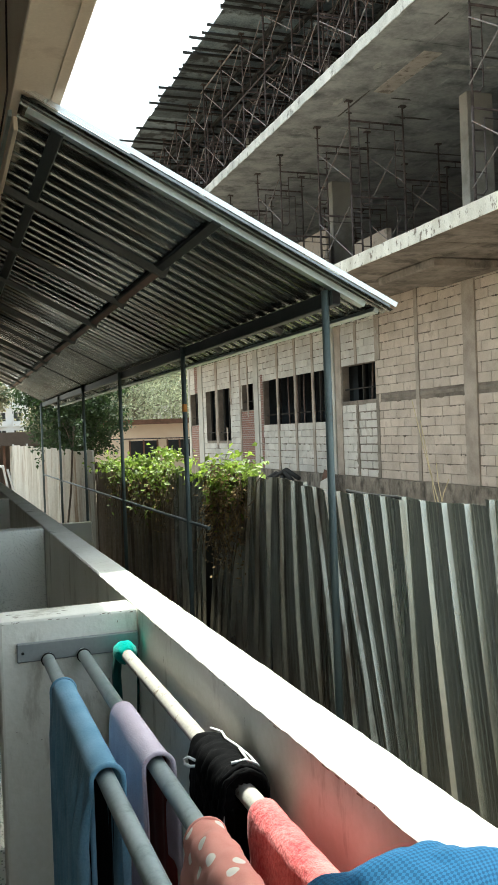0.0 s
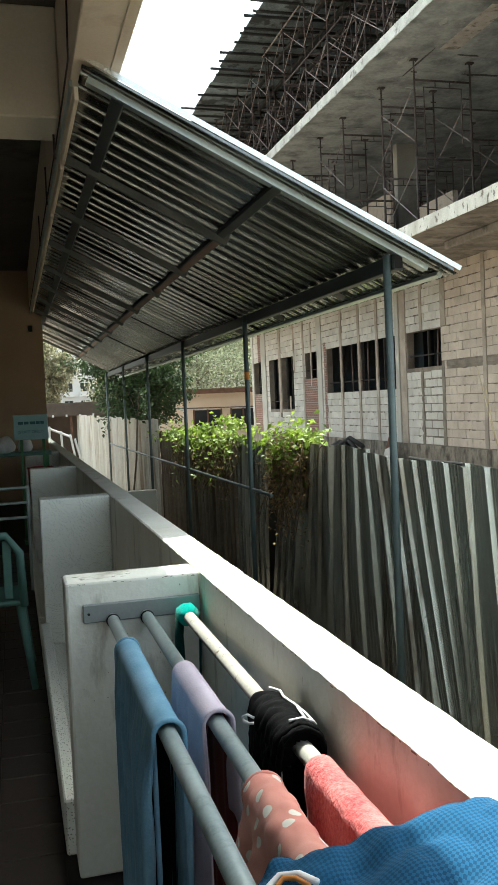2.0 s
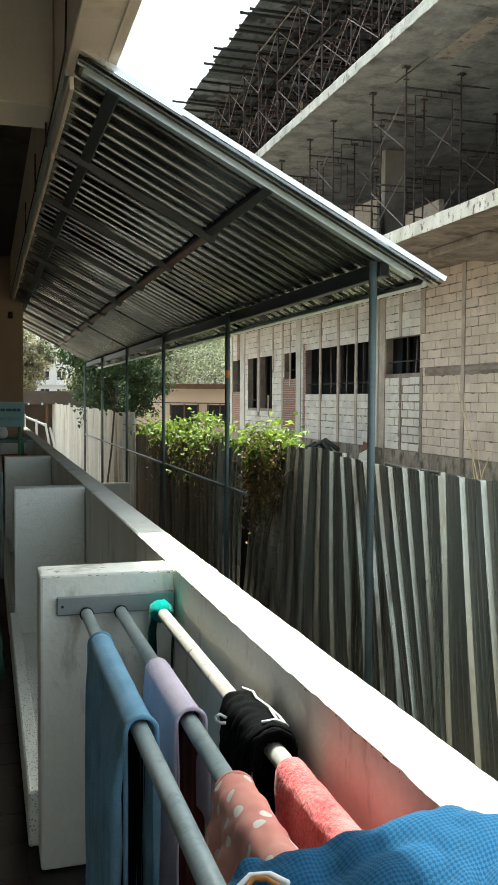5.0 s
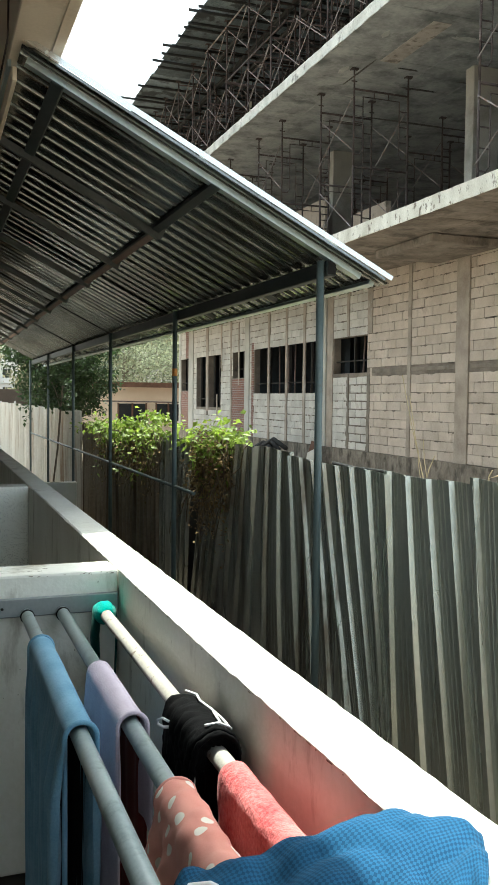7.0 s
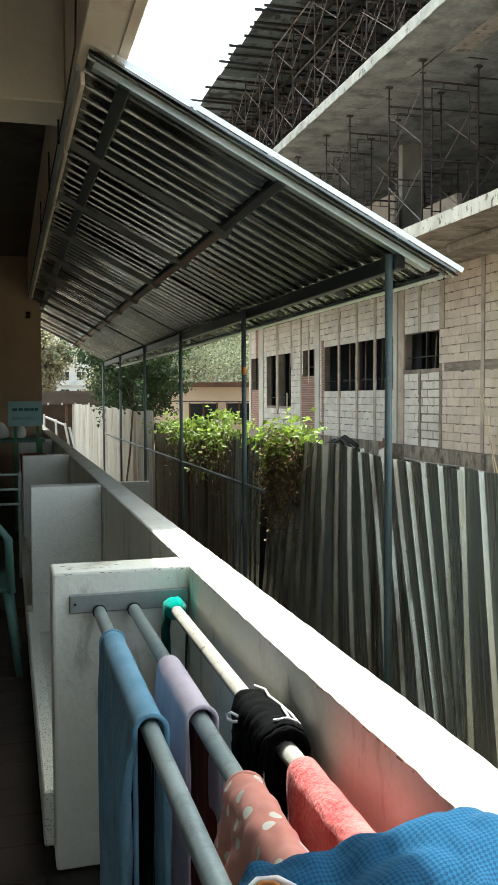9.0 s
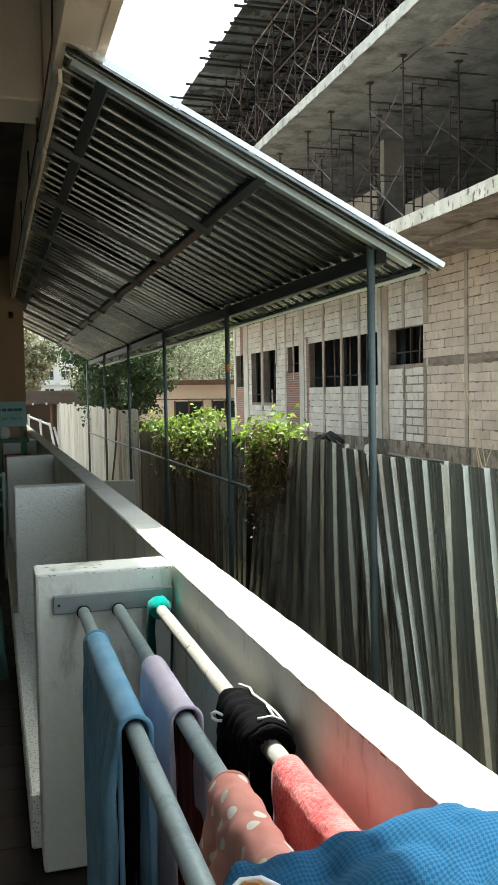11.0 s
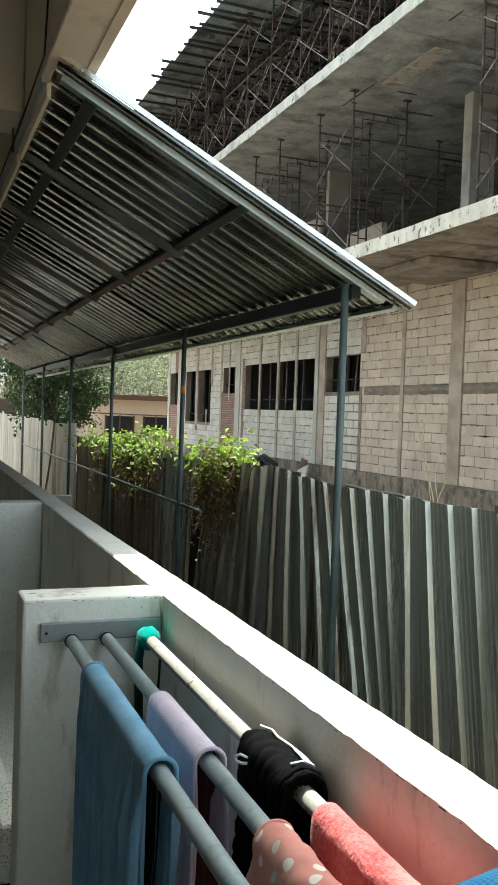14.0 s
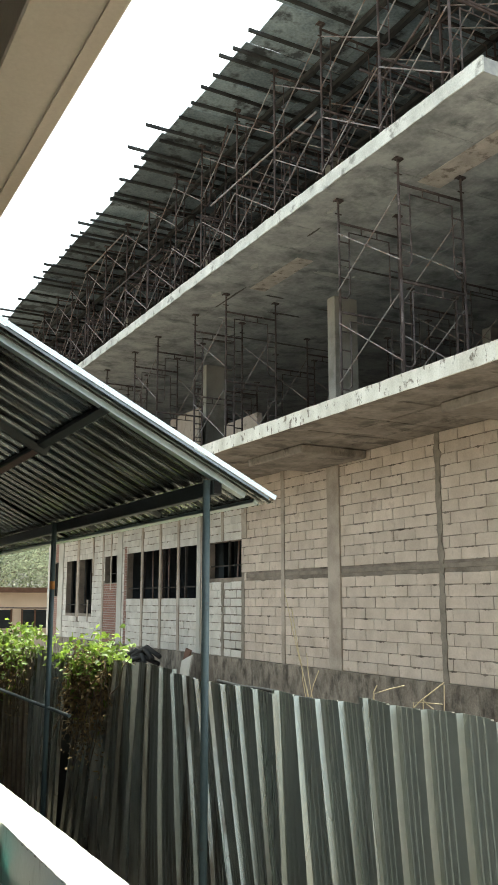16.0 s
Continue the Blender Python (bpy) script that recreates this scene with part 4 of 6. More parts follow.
for y0, y1, z0, z1, m, proud in strips:
    nm = {"red_brick": "brick_panel", "grey_mortar": "mortar_strip"}.get(m.name, "stiffener")
    front = WX - 0.014 - proud
    if m in (MORTAR, STRIP) and z1 - z0 > 0.5:
        part(nm, ragged(front, WX - 0.001, y0, y1, z0, z1, 0.030 if m is MORTAR else 0.008, int(y0 * 100)), m, facade)
    else:
        part(nm, box(front, WX - 0.001, y0, y1, z0, z1, 0.004), m, facade)
gb2 = rough_slab(WX - 0.10, WX + 0.01, BY0, BY1, GZ, WB - 0.003, 0.3, 0.02, 7)
part("grade_beam", gb2, BASE, facade, "weathered dark concrete grade beam")
# window mullions with thin rusty bars in the dark openings
for o, k in zip(openings, (1, 3, 2, 2, 2, 1)):
    for i in range(k):
        y = o[0] + (o[1] - o[0]) * (i + 0.6) / (k + 0.4)
        part("mullion", box(WX + 0.05, WX + 0.11, y - 0.022, y + 0.022, o[2], o[3], 0.003), DARKFRAME, facade)
    part("window_rail", box(WX + 0.06, WX + 0.10, o[0], o[1], o[2] + 0.28, o[2] + 0.31), DARKFRAME, facade)
# rusty props standing just inside the openings
rnd = random.Random(17)
for o, k in zip(openings, (2, 5, 1, 2, 2, 1)):
    for i in range(k):
        y = o[0] + (o[1] - o[0]) * (i + rnd.uniform(0.25, 0.75)) / k
        pr = thing("steel_prop", "rusty steel prop inside the unfinished ground floor", "prop", (WX + rnd.uniform(0.3, 0.6), y, GZ), "props inside the ground floor")
        dy = rnd.uniform(-0.5, 0.5) if rnd.random() < 0.4 else rnd.uniform(-0.05, 0.05)
        part("tube", tube((0, 0, 0), (rnd.uniform(-0.05, 0.05), dy, Z2 - GZ - 0.02), 0.024, 8), RUSTBROWN, pr, "", True)
# walls behind the openings, coloured near-black to paint the rooms' shade
structure("room_partition", box(WX + 2.6, WX + 2.7, 17.0, 33.5, GZ, Z2 - 0.01), DARK, "inner wall whose near-black colour paints the unlit room", "wall")
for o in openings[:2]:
    structure("inner_pier", box(WX + 1.0, WX + 1.3, o[0] + 0.5, o[0] + 0.8, GZ, Z2 - 0.01), DARK, "ground-floor pier with the unlit room's shade in its colour", "wall")

# ---- scaffolding ----
FW, FH = 1.22, 1.52
def scaffold_frame(jack=False):
    e = thing("scaffold", "rusty tubular steel scaffold section on the concrete slab", "scaffold", (0, 0, 0), "scaffold sections")
    leg = part("leg", tube((0, 0, 0), (0, 0, FH), 0.021, 8), RUSTPIPE, e, "", True)
    for x in (FW,):
        ob = new("leg", leg.data)
        ob.parent = e
        ob.matrix_basis = pose(x, 0, 0)
    part("top_bar", tube((0, 0, FH - 0.03), (FW, 0, FH - 0.03), 0.021, 8), RUSTPIPE, e, "", True)
    ix = 0.2
    part("inner_hoop", rope([(0.01, 0, 0.22), (ix * 0.7, 0, 0.22), (ix, 0, 0.30), (ix, 0, FH - 0.16), (FW - ix, 0, FH - 0.16),
                             (FW - ix, 0, 0.30), (FW - ix * 0.7, 0, 0.22), (FW - 0.01, 0, 0.22)], 0.014), RUSTPIPE, e, "", True)
    rung = None
    for x in (0, FW - ix):
        for z in (0.55, 0.86, 1.17):
            if rung is None:
                rung = part("rung", tube((0, 0, 0), (ix, 0, 0), 0.012, 6), RUSTPIPE, e)
                ob = rung
            else:
                ob = new("rung", rung.data)
                ob.parent = e
            ob.matrix_basis = pose(x, 0, z)
    for x in (0.45, 0.77):
        part("stub", tube((x, 0, FH - 0.16), (x, 0, FH - 0.03), 0.011, 6), RUSTPIPE, e)
    return e


def jack_mesh():
    bm = tube((0, 0, 0), (0, 0, 0.375), 0.018, 8)
    box(-0.068, 0.068, -0.055, 0.055, 0.372, 0.386, 0, bm)
    box(-0.068, -0.060, -0.055, 0.055, 0.355, 0.373, 0, bm)
    box(0.060, 0.068, -0.055, 0.055, 0.355, 0.373, 0, bm)
    tube((-0.06, 0, 0.14), (0.06, 0, 0.14), 0.012, 6, bm)
    return bm


def cross_brace(dy):
    e = thing("cross_brace", "worn grey steel cross brace between scaffold frames", "brace", (0, 0, 0), "scaffold braces")
    part("bar", tube((-0.02, 0, 0.30), (-0.02, dy, 1.30), 0.011, 6), BRACE, e)
    part("bar", tube((-0.045, 0, 1.30), (-0.045, dy, 0.30), 0.011, 6), BRACE, e)
    return e


SF = scaffold_frame()
JACK = jack_mesh()
jack_me = bpy.data.meshes.new("jack")
JACK.to_mesh(jack_me)
JACK.free()
jack_me.materials.append(RUSTPIPE)
DY = 1.55
CB = cross_brace(DY)
used = []
def put_frame(x, y, z, turn=0.0):
    if not used:
        SF.matrix_basis = pose(x, y, z, 0, 0, turn)
        used.append(SF)
        return SF
    ob = copy_thing(SF, pose(x, y, z, 0, 0, turn))
    used.append(ob)
    return ob


braced = []
def put_brace(x, y, z):
    if not braced:
        CB.matrix_basis = pose(x, y, z)
        braced.append(CB)
    else:
        braced.append(copy_thing(CB, pose(x, y, z)))


def add_jacks(ob, h=0.0):
    for x in (0, FW):
        j = new("jack", jack_me)
        j.parent = ob
        j.matrix_basis = pose(x, 0, FH - 0.02 + h)


# towers on the first floor, under the upper slab: two lifts and screw jacks
LIFT0 = Z2T + 0.05
for x, ys in ((7.55, (9.35, 10.9)), (7.95, (15.7, 17.25)), (7.85, (19.2, 20.75)), (7.8, (22.8, 24.35)), (11.2, (12.0, 13.55)),
              (11.2, (17.6, 19.15)), (11.0, (22.0, 23.55)), (12.9, (9.0, 10.55)), (12.9, (15.0, 16.55)), (12.6, (25.5, 27.05))):
    for i, y in enumerate(ys):
        put_frame(x, y, LIFT0)
        top = put_frame(x, y, LIFT0 + FH)
        add_jacks(top)
    for lift in (0, 1):
        put_brace(x, ys[0], LIFT0 + lift * FH)
        put_brace(x + FW + 0.06, ys[0], LIFT0 + lift * FH)
# rows on the upper slab under the roof formwork
rnd = random.Random(21)
for r, x in enumerate((7.45, 9.15, 10.85, 12.6)):
    y = 8.0 + 0.4 * r
    k = 0
    while y < 33.4:
        xx, tw = x + rnd.uniform(-0.02, 0.02), rnd.uniform(-3, 3)
        put_frame(xx, y, Z1T + 0.04, tw)
        top = put_frame(xx, y, Z1T + 0.04 + FH, tw)
        add_jacks(top, -0.285)
        if r == 0 or k % 2 == 0:
            for lift in (0, 1):
                put_brace(xx, y, Z1T + 0.04 + lift * FH)
                if r == 0:
                    put_brace(xx + FW + 0.06, y, Z1T + 0.04 + lift * FH)
        y += DY + rnd.uniform(-0.12, 0.12)
        k += 1
# loose props and ledger tubes between the rows
def loose_tube(p, q, material, name="scaffold_tube"):
    e = thing(name, "rusty loose scaffold tube wedged among the frames", "tube", p, "loose scaffold tubes")
    part("tube", tube((0, 0, 0), Vector(q) - Vector(p), 0.021, 8), material, e, "", True)


for i in range(26):
    x, y = rnd.uniform(7.6, 12.5), rnd.uniform(8.5, 33)
    loose_tube((x, y, Z1T + 0.01), (x + rnd.uniform(-0.2, 0.2), y + rnd.uniform(-0.5, 0.5), 11.42), RUSTPIPE)
for r, x in enumerate((7.45, 9.15, 10.85)):
    for k in range(8):
        y = 8.2 + k * 3.1 + rnd.uniform(0, 0.6)
        z = Z1T + 0.04 + rnd.choice((FH, FH, FH * 2 - 0.06, 0.9))
        loose_tube((x + rnd.choice((0, FW)), y, z), (x + rnd.choice((0, FW)), min(y + rnd.uniform(3.2, 5), 33.2), z + rnd.uniform(-0.1, 0.1)), rnd.choice((RUSTPIPE, BRACE)))
for k in range(12):
    y = 8.0 + DY * k * 1.3
    loose_tube((7.4, y, Z1T + 0.04 + FH), (12.7, y + rnd.uniform(-0.1, 0.1), Z1T + 0.04 + FH + rnd.uniform(-0.05, 0.05)), RUSTPIPE)

# ---- roof formwork ----
DZ = 11.5
deck = thing("roof_formwork", "grey formwork sheets on dark timber joists with ragged ends", "formwork", (0, 0, 0))
rnd = random.Random(5)
sheet_meshes = []
for k in range(4):
    bm = box(0, 1.0, 0, 1.18, 0, 0.018)
    me = bpy.data.meshes.new("formwork_sheet")
    bm.to_mesh(me)
    bm.free()
    me.materials.append(DECK)
    sheet_meshes.append(me)
y = 7.6
while y < 34:
    x = 6.60 + rnd.uniform(-0.10, 0.14)
    while x < 25:
        ob = new("formwork_sheet", rnd.choice(sheet_meshes))
        ob.parent = deck
        w = rnd.choice((1.2, 1.2, 1.8, 2.4))
        ob.matrix_basis = pose(x, y, DZ + rnd.uniform(0, 0.012), rnd.uniform(-0.4, 0.4), rnd.uniform(-0.4, 0.4), rnd.uniform(-0.8, 0.8)) @ Matrix.Diagonal((w, 1, 1, 1))
        x += w + 0.02
    y += 1.2
jm = bpy.data.meshes.new("joist")
bm = box(0, 1, -0.02, 0.02, -0.065, -0.002)
bm.to_mesh(jm)
bm.free()
jm.materials.append(TIMBER)
y = 8.2
while y < 33.8:
    ob = new("joist", jm)
    ob.parent = deck
    over = rnd.choice((0.05, 0.08, 0.12, 0.2, 0.25, 0.32, 0.55))
    ob.matrix_basis = pose(6.6 - over, y, DZ + rnd.uniform(-0.01, 0), 0, rnd.uniform(-0.6, 0.6), rnd.uniform(-2, 2)) @ Matrix.Diagonal((rnd.choice((4.0, 5.0, 6.0)), 1, 1, 1))
    y += rnd.choice((0.3, 0.45, 0.6, 0.75, 1.0))
bm = box(-0.05, 0.05, 0, 1, -0.10, -0.002)
lm = bpy.data.meshes.new("bearer")
bm.to_mesh(lm)
bm.free()
lm.materials.append(TIMBER)
for x in (8.05, 8.67, 9.15, 10.37, 10.85, 12.07, 12.6, 13.8):
    ob = new("bearer", lm)
    ob.parent = deck
    ob.matrix_basis = pose(x, 7.7, DZ - 0.085) @ Matrix.Diagonal((1, 26, 1, 1))
structure("roof_cover", box(7.4, DEPTH, 8.2, 33.6, DZ + 0.035, DZ + 0.10), CONC, "fresh concrete deck on the formwork", "roof")

# ---- plants ----
def leaf_quads(rnd, centre, spread, count, size, droop=0.3):
    verts, faces = [], []
    for _ in range(count):
        p = Vector(centre) + Vector((rnd.gauss(0, spread[0]), rnd.gauss(0, spread[1]), rnd.gauss(0, spread[2])))
        s = size * rnd.uniform(0.55, 1.25)
        m = Euler((rnd.uniform(-0.9, 0.9), rnd.uniform(-0.9, 0.9) + droop, rnd.uniform(0, 6.28))).to_matrix()
        o = len(verts)
        for c in ((0, 0, 0), (s * 0.38, -s * 0.32, s * 0.05), (s, 0, -s * 0.12), (s * 0.38, s * 0.32, s * 0.05)):
            verts.append(tuple(p + m @ Vector(c)))
        faces += [(o, o + 1, o + 2), (o, o + 2, o + 3)]
    return verts, faces


def merge(lists):
    V, F = [], []
    for v, f in lists:
        o = len(V)
        V += v
        F += [tuple(i + o for i in g) for g in f]
    return V, F


def translucent(m, amount=0.25):
    n, L = m.node_tree.nodes, m.node_tree.links.new
    bs = n["Principled BSDF"]
    tr = n.new("ShaderNodeBsdfTranslucent")
    hs = n.new("ShaderNodeHueSaturation")
    hs.inputs["Value"].default_value = 1.9
    L(bs.inputs["Base Color"].links[0].from_socket, hs.inputs["Color"])
    L(hs.outputs[0], tr.inputs["Color"])
    mx = n.new("ShaderNodeMixShader")
    mx.inputs[0].default_value = amount
    L(bs.outputs[0], mx.inputs[1])
    L(tr.outputs[0], mx.inputs[2])
    L(mx.outputs[0], n["Material Output"].inputs["Surface"])


for m in (LEAF, LEAF_J, TREELEAF, FARLEAF, FARLEAF_B):
    translucent(m)

def vine(y0, y1, ztop, hang, seed, brown, mounds):
    rnd = random.Random(seed)
    e = thing("climbing_vine", "bright green leafy vine with brown dry stems draped over the fence", "vine", (2.26, (y0 + y1) / 2, ztop), "vines on the fence")
    L = (y1 - y0) / 2
    parts_l, dry = [], []
    for cy, w, h in mounds:
        for i in range(int(40 * w)):
            y = cy + rnd.gauss(0, w * 0.42)
            x, z = rnd.gauss(0.0, 0.10), rnd.uniform(-0.10, h) * math.exp(-((y - cy) / w) ** 2)
            parts_l.append(leaf_quads(rnd, (x, y, z), (0.05, 0.06, 0.03), 11, 0.072))
    for i in range(int(13 * len(hang))):
        y = rnd.choice(hang) + rnd.gauss(0, 0.13)
        d = abs(rnd.gauss(0, 0.22))
        parts_l.append(leaf_quads(rnd, (-0.12 + rnd.gauss(0, 0.04), y, -d), (0.03, 0.05, 0.05), 5, 0.072))
        dry.append(leaf_quads(rnd, (-0.12 + rnd.gauss(0, 0.04), y, -d - 0.12), (0.04, 0.09, 0.12), 40 if brown else 12, 0.035))
    V, F = merge(parts_l)
    tagged(pydata("foliage", V, F, LEAF_J, e), kind="stuff")
    V, F = merge(dry)
    tagged(pydata("dry_foliage", V, F, DRYLEAF, e, "withered brown leaves"), kind="stuff")
    lv, lf = leaf_quads(random.Random(1), (0, 0, 0), (0, 0, 0), 1, 0.07)
    lme = bpy.data.meshes.new("leaf")
    lme.from_pydata(lv, [], lf)
    lme.materials.append(LEAF)
    for i in range(110):
        ob = new("leaf", lme)
        ob.parent = e
        cy, w, h = rnd.choice(mounds)
        ob.matrix_basis = pose(rnd.gauss(-0.05, 0.09), cy + rnd.gauss(0, w * 0.5), rnd.gauss(h * 0.5, 0.09), rnd.uniform(-60, 60), rnd.uniform(-60, 60), rnd.uniform(0, 360))
    for h in hang:
        for i in range(16 if brown else 9):
            p = Vector((-0.06, h + rnd.gauss(0, 0.14), 0.04))
            pts = [p.copy()]
            for k in range(rnd.randrange(4, 9)):
                p = p + Vector((rnd.gauss(-0.014, 0.025), rnd.gauss(0, 0.05), -rnd.uniform(0.04, 0.13)))
                p.x = min(p.x, -0.08)
                pts.append(p.copy())
            part("stem", rope(pts, 0.004, 5), STEM, e)
    return e


vine(5.75, 8.0, 1.12, (-0.42, -0.3, -0.2, -0.05, 0.05), 31, True, ((-0.45, 0.27, 0.11), (0.0, 0.34, 0.15), (0.75, 0.14, 0.02)))
vine(8.2, 12.7, 1.08, (-1.75, -1.2, -0.3, 1.0), 32, False, ((-1.55, 0.55, 0.24), (-0.5, 0.6, 0.13), (0.7, 0.7, 0.08), (1.9, 0.4, 0.02)))

def stalks(pairs):
    e = thing("dry_grass", "dry straw-coloured grass stalks poking above the fence", "grass", (3.0, pairs[0][0][0], GZ), "dry grass tufts")
    o = Vector((3.0, pairs[0][0][0], GZ))
    for (ya, za), (yb, zb) in pairs:
        p, q = Vector((3.0, ya, za)), Vector((3.0, yb, zb))
        part("stalk", rope([Vector((3.0, ya + 0.05, GZ)) - o, p - o, (p + q) / 2 - o + Vector((0, 0.012, 0)), q - o], 0.003, 5), STRAW, e)


stalks((((4.82, 0.95), (5.12, 1.64)), ((4.83, 0.95), (5.02, 1.50)), ((4.78, 0.95), (4.84, 1.22)), ((4.80, 0.95), (4.70, 1.12)), ((4.86, 0.95), (4.90, 1.15))))
stalks((((4.13, 1.03), (3.85, 1.10)), ((4.14, 1.0), (4.10, 1.08))))
stalks((((3.84, 0.95), (3.53, 1.14)), ((3.78, 1.02), (3.55, 1.03)), ((3.70, 1.04), (3.62, 1.00)), ((3.53, 0.6), (3.53, 1.13))))

def tree(x, y, z, height, radius, seed, leafmat, leaf, clumps, per, trunk_r, base=0.35, label="leafy green tree behind the fence", far=False):
    rnd = random.Random(seed)
    e = thing("tree", label, "tree", (x, y, z), "trees")
    top = Vector((rnd.uniform(-0.2, 0.2), rnd.uniform(-0.2, 0.2), height * 0.62))
    part("trunk", tube((0, 0, 0), top * 0.55, trunk_r, 9, tube(top * 0.55, top, trunk_r * 0.65, 9, r2=trunk_r * 0.4), r2=trunk_r * 0.66), BARK, e, "", True)
    lists = []
    tips = []
    for i in range(9 if not far else 6):
        a = i * 2.4 + rnd.uniform(-0.4, 0.4)
        s = top * rnd.uniform(0.5, 0.98)
        q = s + Vector((math.cos(a) * radius * rnd.uniform(0.45, 0.9), math.sin(a) * radius * rnd.uniform(0.45, 0.9), height * rnd.uniform(0.08, 0.34)))
        m = (s + q) / 2 + Vector((0, 0, height * 0.03))
        part("limb", tube(s, m, trunk_r * 0.34, 6, tube(m, q, trunk_r * 0.24, 6, r2=trunk_r * 0.1), r2=trunk_r * 0.25), BARK, e)
        tips += [q, m]
    for i in range(clumps):
        if rnd.random() < 0.6:
            c = rnd.choice(tips) + Vector((rnd.gauss(0, radius * 0.22), rnd.gauss(0, radius * 0.22), rnd.gauss(0, height * 0.07)))
        else:
            a, rr = rnd.uniform(0, 6.28), radius * math.sqrt(rnd.random())
            zz = base + (1 - base) * rnd.random() ** 0.8
            k = math.sqrt(max(0.05, 1 - (2 * (zz - base) / (1 - base) - 0.9) ** 2 * 0.8))
            c = Vector((math.cos(a) * rr * k, math.sin(a) * rr * k, height * zz))
        s = radius * rnd.uniform(0.07, 0.15)
        lists.append(leaf_quads(rnd, c, (s, s, s * 0.7), per, leaf))
    V, F = merge(lists)
    tagged(pydata("crown", V, F, leafmat, e), kind="stuff")
    return e


tree(2.85, 21.0, GZ, 4.0, 1.2, 41, TREELEAF, 0.10, 290, 36, 0.06, 0.46)
tree(3.7, 23.0, GZ, 4.3, 1.0, 42, TREELEAF, 0.11, 190, 34, 0.06, 0.46)
def sapling():
    """A thin leaning tree in the alley, against the pale fence."""
    rnd = random.Random(88)
    e = thing("tree", "thin dark leaning sapling in front of the pale fence", "tree", (2.08, 15.75, GZ), "trees")
    path = [Vector((0, 0, 0)), Vector((-0.02, -0.18, 0.68)), Vector((-0.01, -0.62, 1.25)), Vector((-0.04, -1.2, 1.95)), Vector((-0.02, -1.3, 2.35))]
    part("trunk", rope(path, 0.017, 8), BARK, e, "", True)
    lists = []
    for i in range(7):
        q = path[3] + Vector((rnd.uniform(-0.35, 0.12), rnd.uniform(-0.4, 0.9), rnd.uniform(0.05, 0.5)))
        part("limb", rope([path[3] + Vector((0, 0, 0.02 * i)), (path[3] + q) / 2 + Vector((0, 0, 0.06)), q], 0.008, 6), BARK, e)
        for k in range(5):
            lists.append(leaf_quads(rnd, q, (0.09, 0.14, 0.08), 14, 0.085))
    V, F = merge(lists)
    tagged(pydata("crown", V, F, TREELEAF, e), kind="stuff")


sapling()
rt = random.Random(77)
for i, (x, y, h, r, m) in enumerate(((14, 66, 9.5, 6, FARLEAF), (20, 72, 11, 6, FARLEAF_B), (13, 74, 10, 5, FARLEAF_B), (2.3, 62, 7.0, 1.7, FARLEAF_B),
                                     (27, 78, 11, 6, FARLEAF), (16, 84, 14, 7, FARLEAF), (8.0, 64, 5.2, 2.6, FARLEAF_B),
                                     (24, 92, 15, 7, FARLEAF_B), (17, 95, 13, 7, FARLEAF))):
    tree(x, y, GZ, h, r, 50 + i, m, 0.24, 260, 46, 0.2, 0.15, "tree far beyond the houses, distance haze painted into its grey-green leaves", True)

# ---- distance ----
def house(x0, x1, y0, y1, h, windows):
    e = thing("house", "single-storey peach-plastered house with dark windows and a sheet roof", "house", (x0, y0, GZ))
    w, d = x1 - x0, y1 - y0
    wl = part("wall", box(0, w, 0, d, 0, h), FARWALL, e)
    rf = bmesh.new()
    box(-0.5, w + 0.5, -0.7, d + 0.5, h, h + 0.12, 0, rf)
    part("roof", rf, ROOFDARK, e, "dark sheet roof")
    part("fascia", box(-0.5, w + 0.5, -0.72, -0.70, h - 0.10, h + 0.14), FRAMEBROWN, e)
    for a, b, z0, z1 in windows:
        wn = part("window", box(a, b, -0.03, -0.005, z0, z1), GLASSDARK, e)
        for x in (a, (a + b) / 2, b):
            part("window_frame", box(x - 0.04, x + 0.04, -0.07, -0.032, z0 - 0.04, z1 + 0.04), FRAMEBROWN, wn)
        part("window_sill", box(a - 0.1, b + 0.1, -0.12, -0.032, z0 - 0.13, z0 - 0.045), FARWALL, wn)
    part("cable", rope([(0, -1.5, h - 0.75), (w / 2, -1.5, h - 0.85), (w, -1.5, h - 0.72)], 0.03, 5), RUSTPIPE, e)
    return e


house(5.9, 24, 42, 50, 2.75, ((2.75, 4.15, 1.0, 1.85), (4.65, 5.9, 1.0, 1.85), (7.2, 8.4, 1.0, 1.85)))
shed = thing("market_shed", "dark open shed with a brown corrugated roof", "shed", (0.4, 30, GZ))
part("roof", box(-0.4, 3.6, 0, 4, 2.25, 2.4), ROOFDARK, shed)
part("back_wall", box(-0.3, 3.4, 3.6, 3.7, 0, 2.24), ROOFDARK, shed)
for x in (0.0, 1.5, 3.2):
    part("post", box(x, x + 0.08, 0.1, 0.18, 0, 2.24), FRAMEBROWN, shed)
part("valance", box(-0.4, 3.6, -0.03, -0.01, 1.95, 2.25), ROOFDARK, shed)
for i in range(5):
    part("hook", box(0.9 + i * 0.45, 0.96 + i * 0.45, -0.05, -0.032, 1.92, 2.0), FARWHITE, shed)

apt = thing("apartment_building", "white multi-storey apartment block far beyond the trees", "building", (-4.0, 180, GZ))
part("wall", box(0, 34, 0, 14, 0, 23), FARWHITE, apt)
part("roof", box(-0.3, 34.3, -0.3, 14.3, 23, 23.5), FARWHITE, apt)
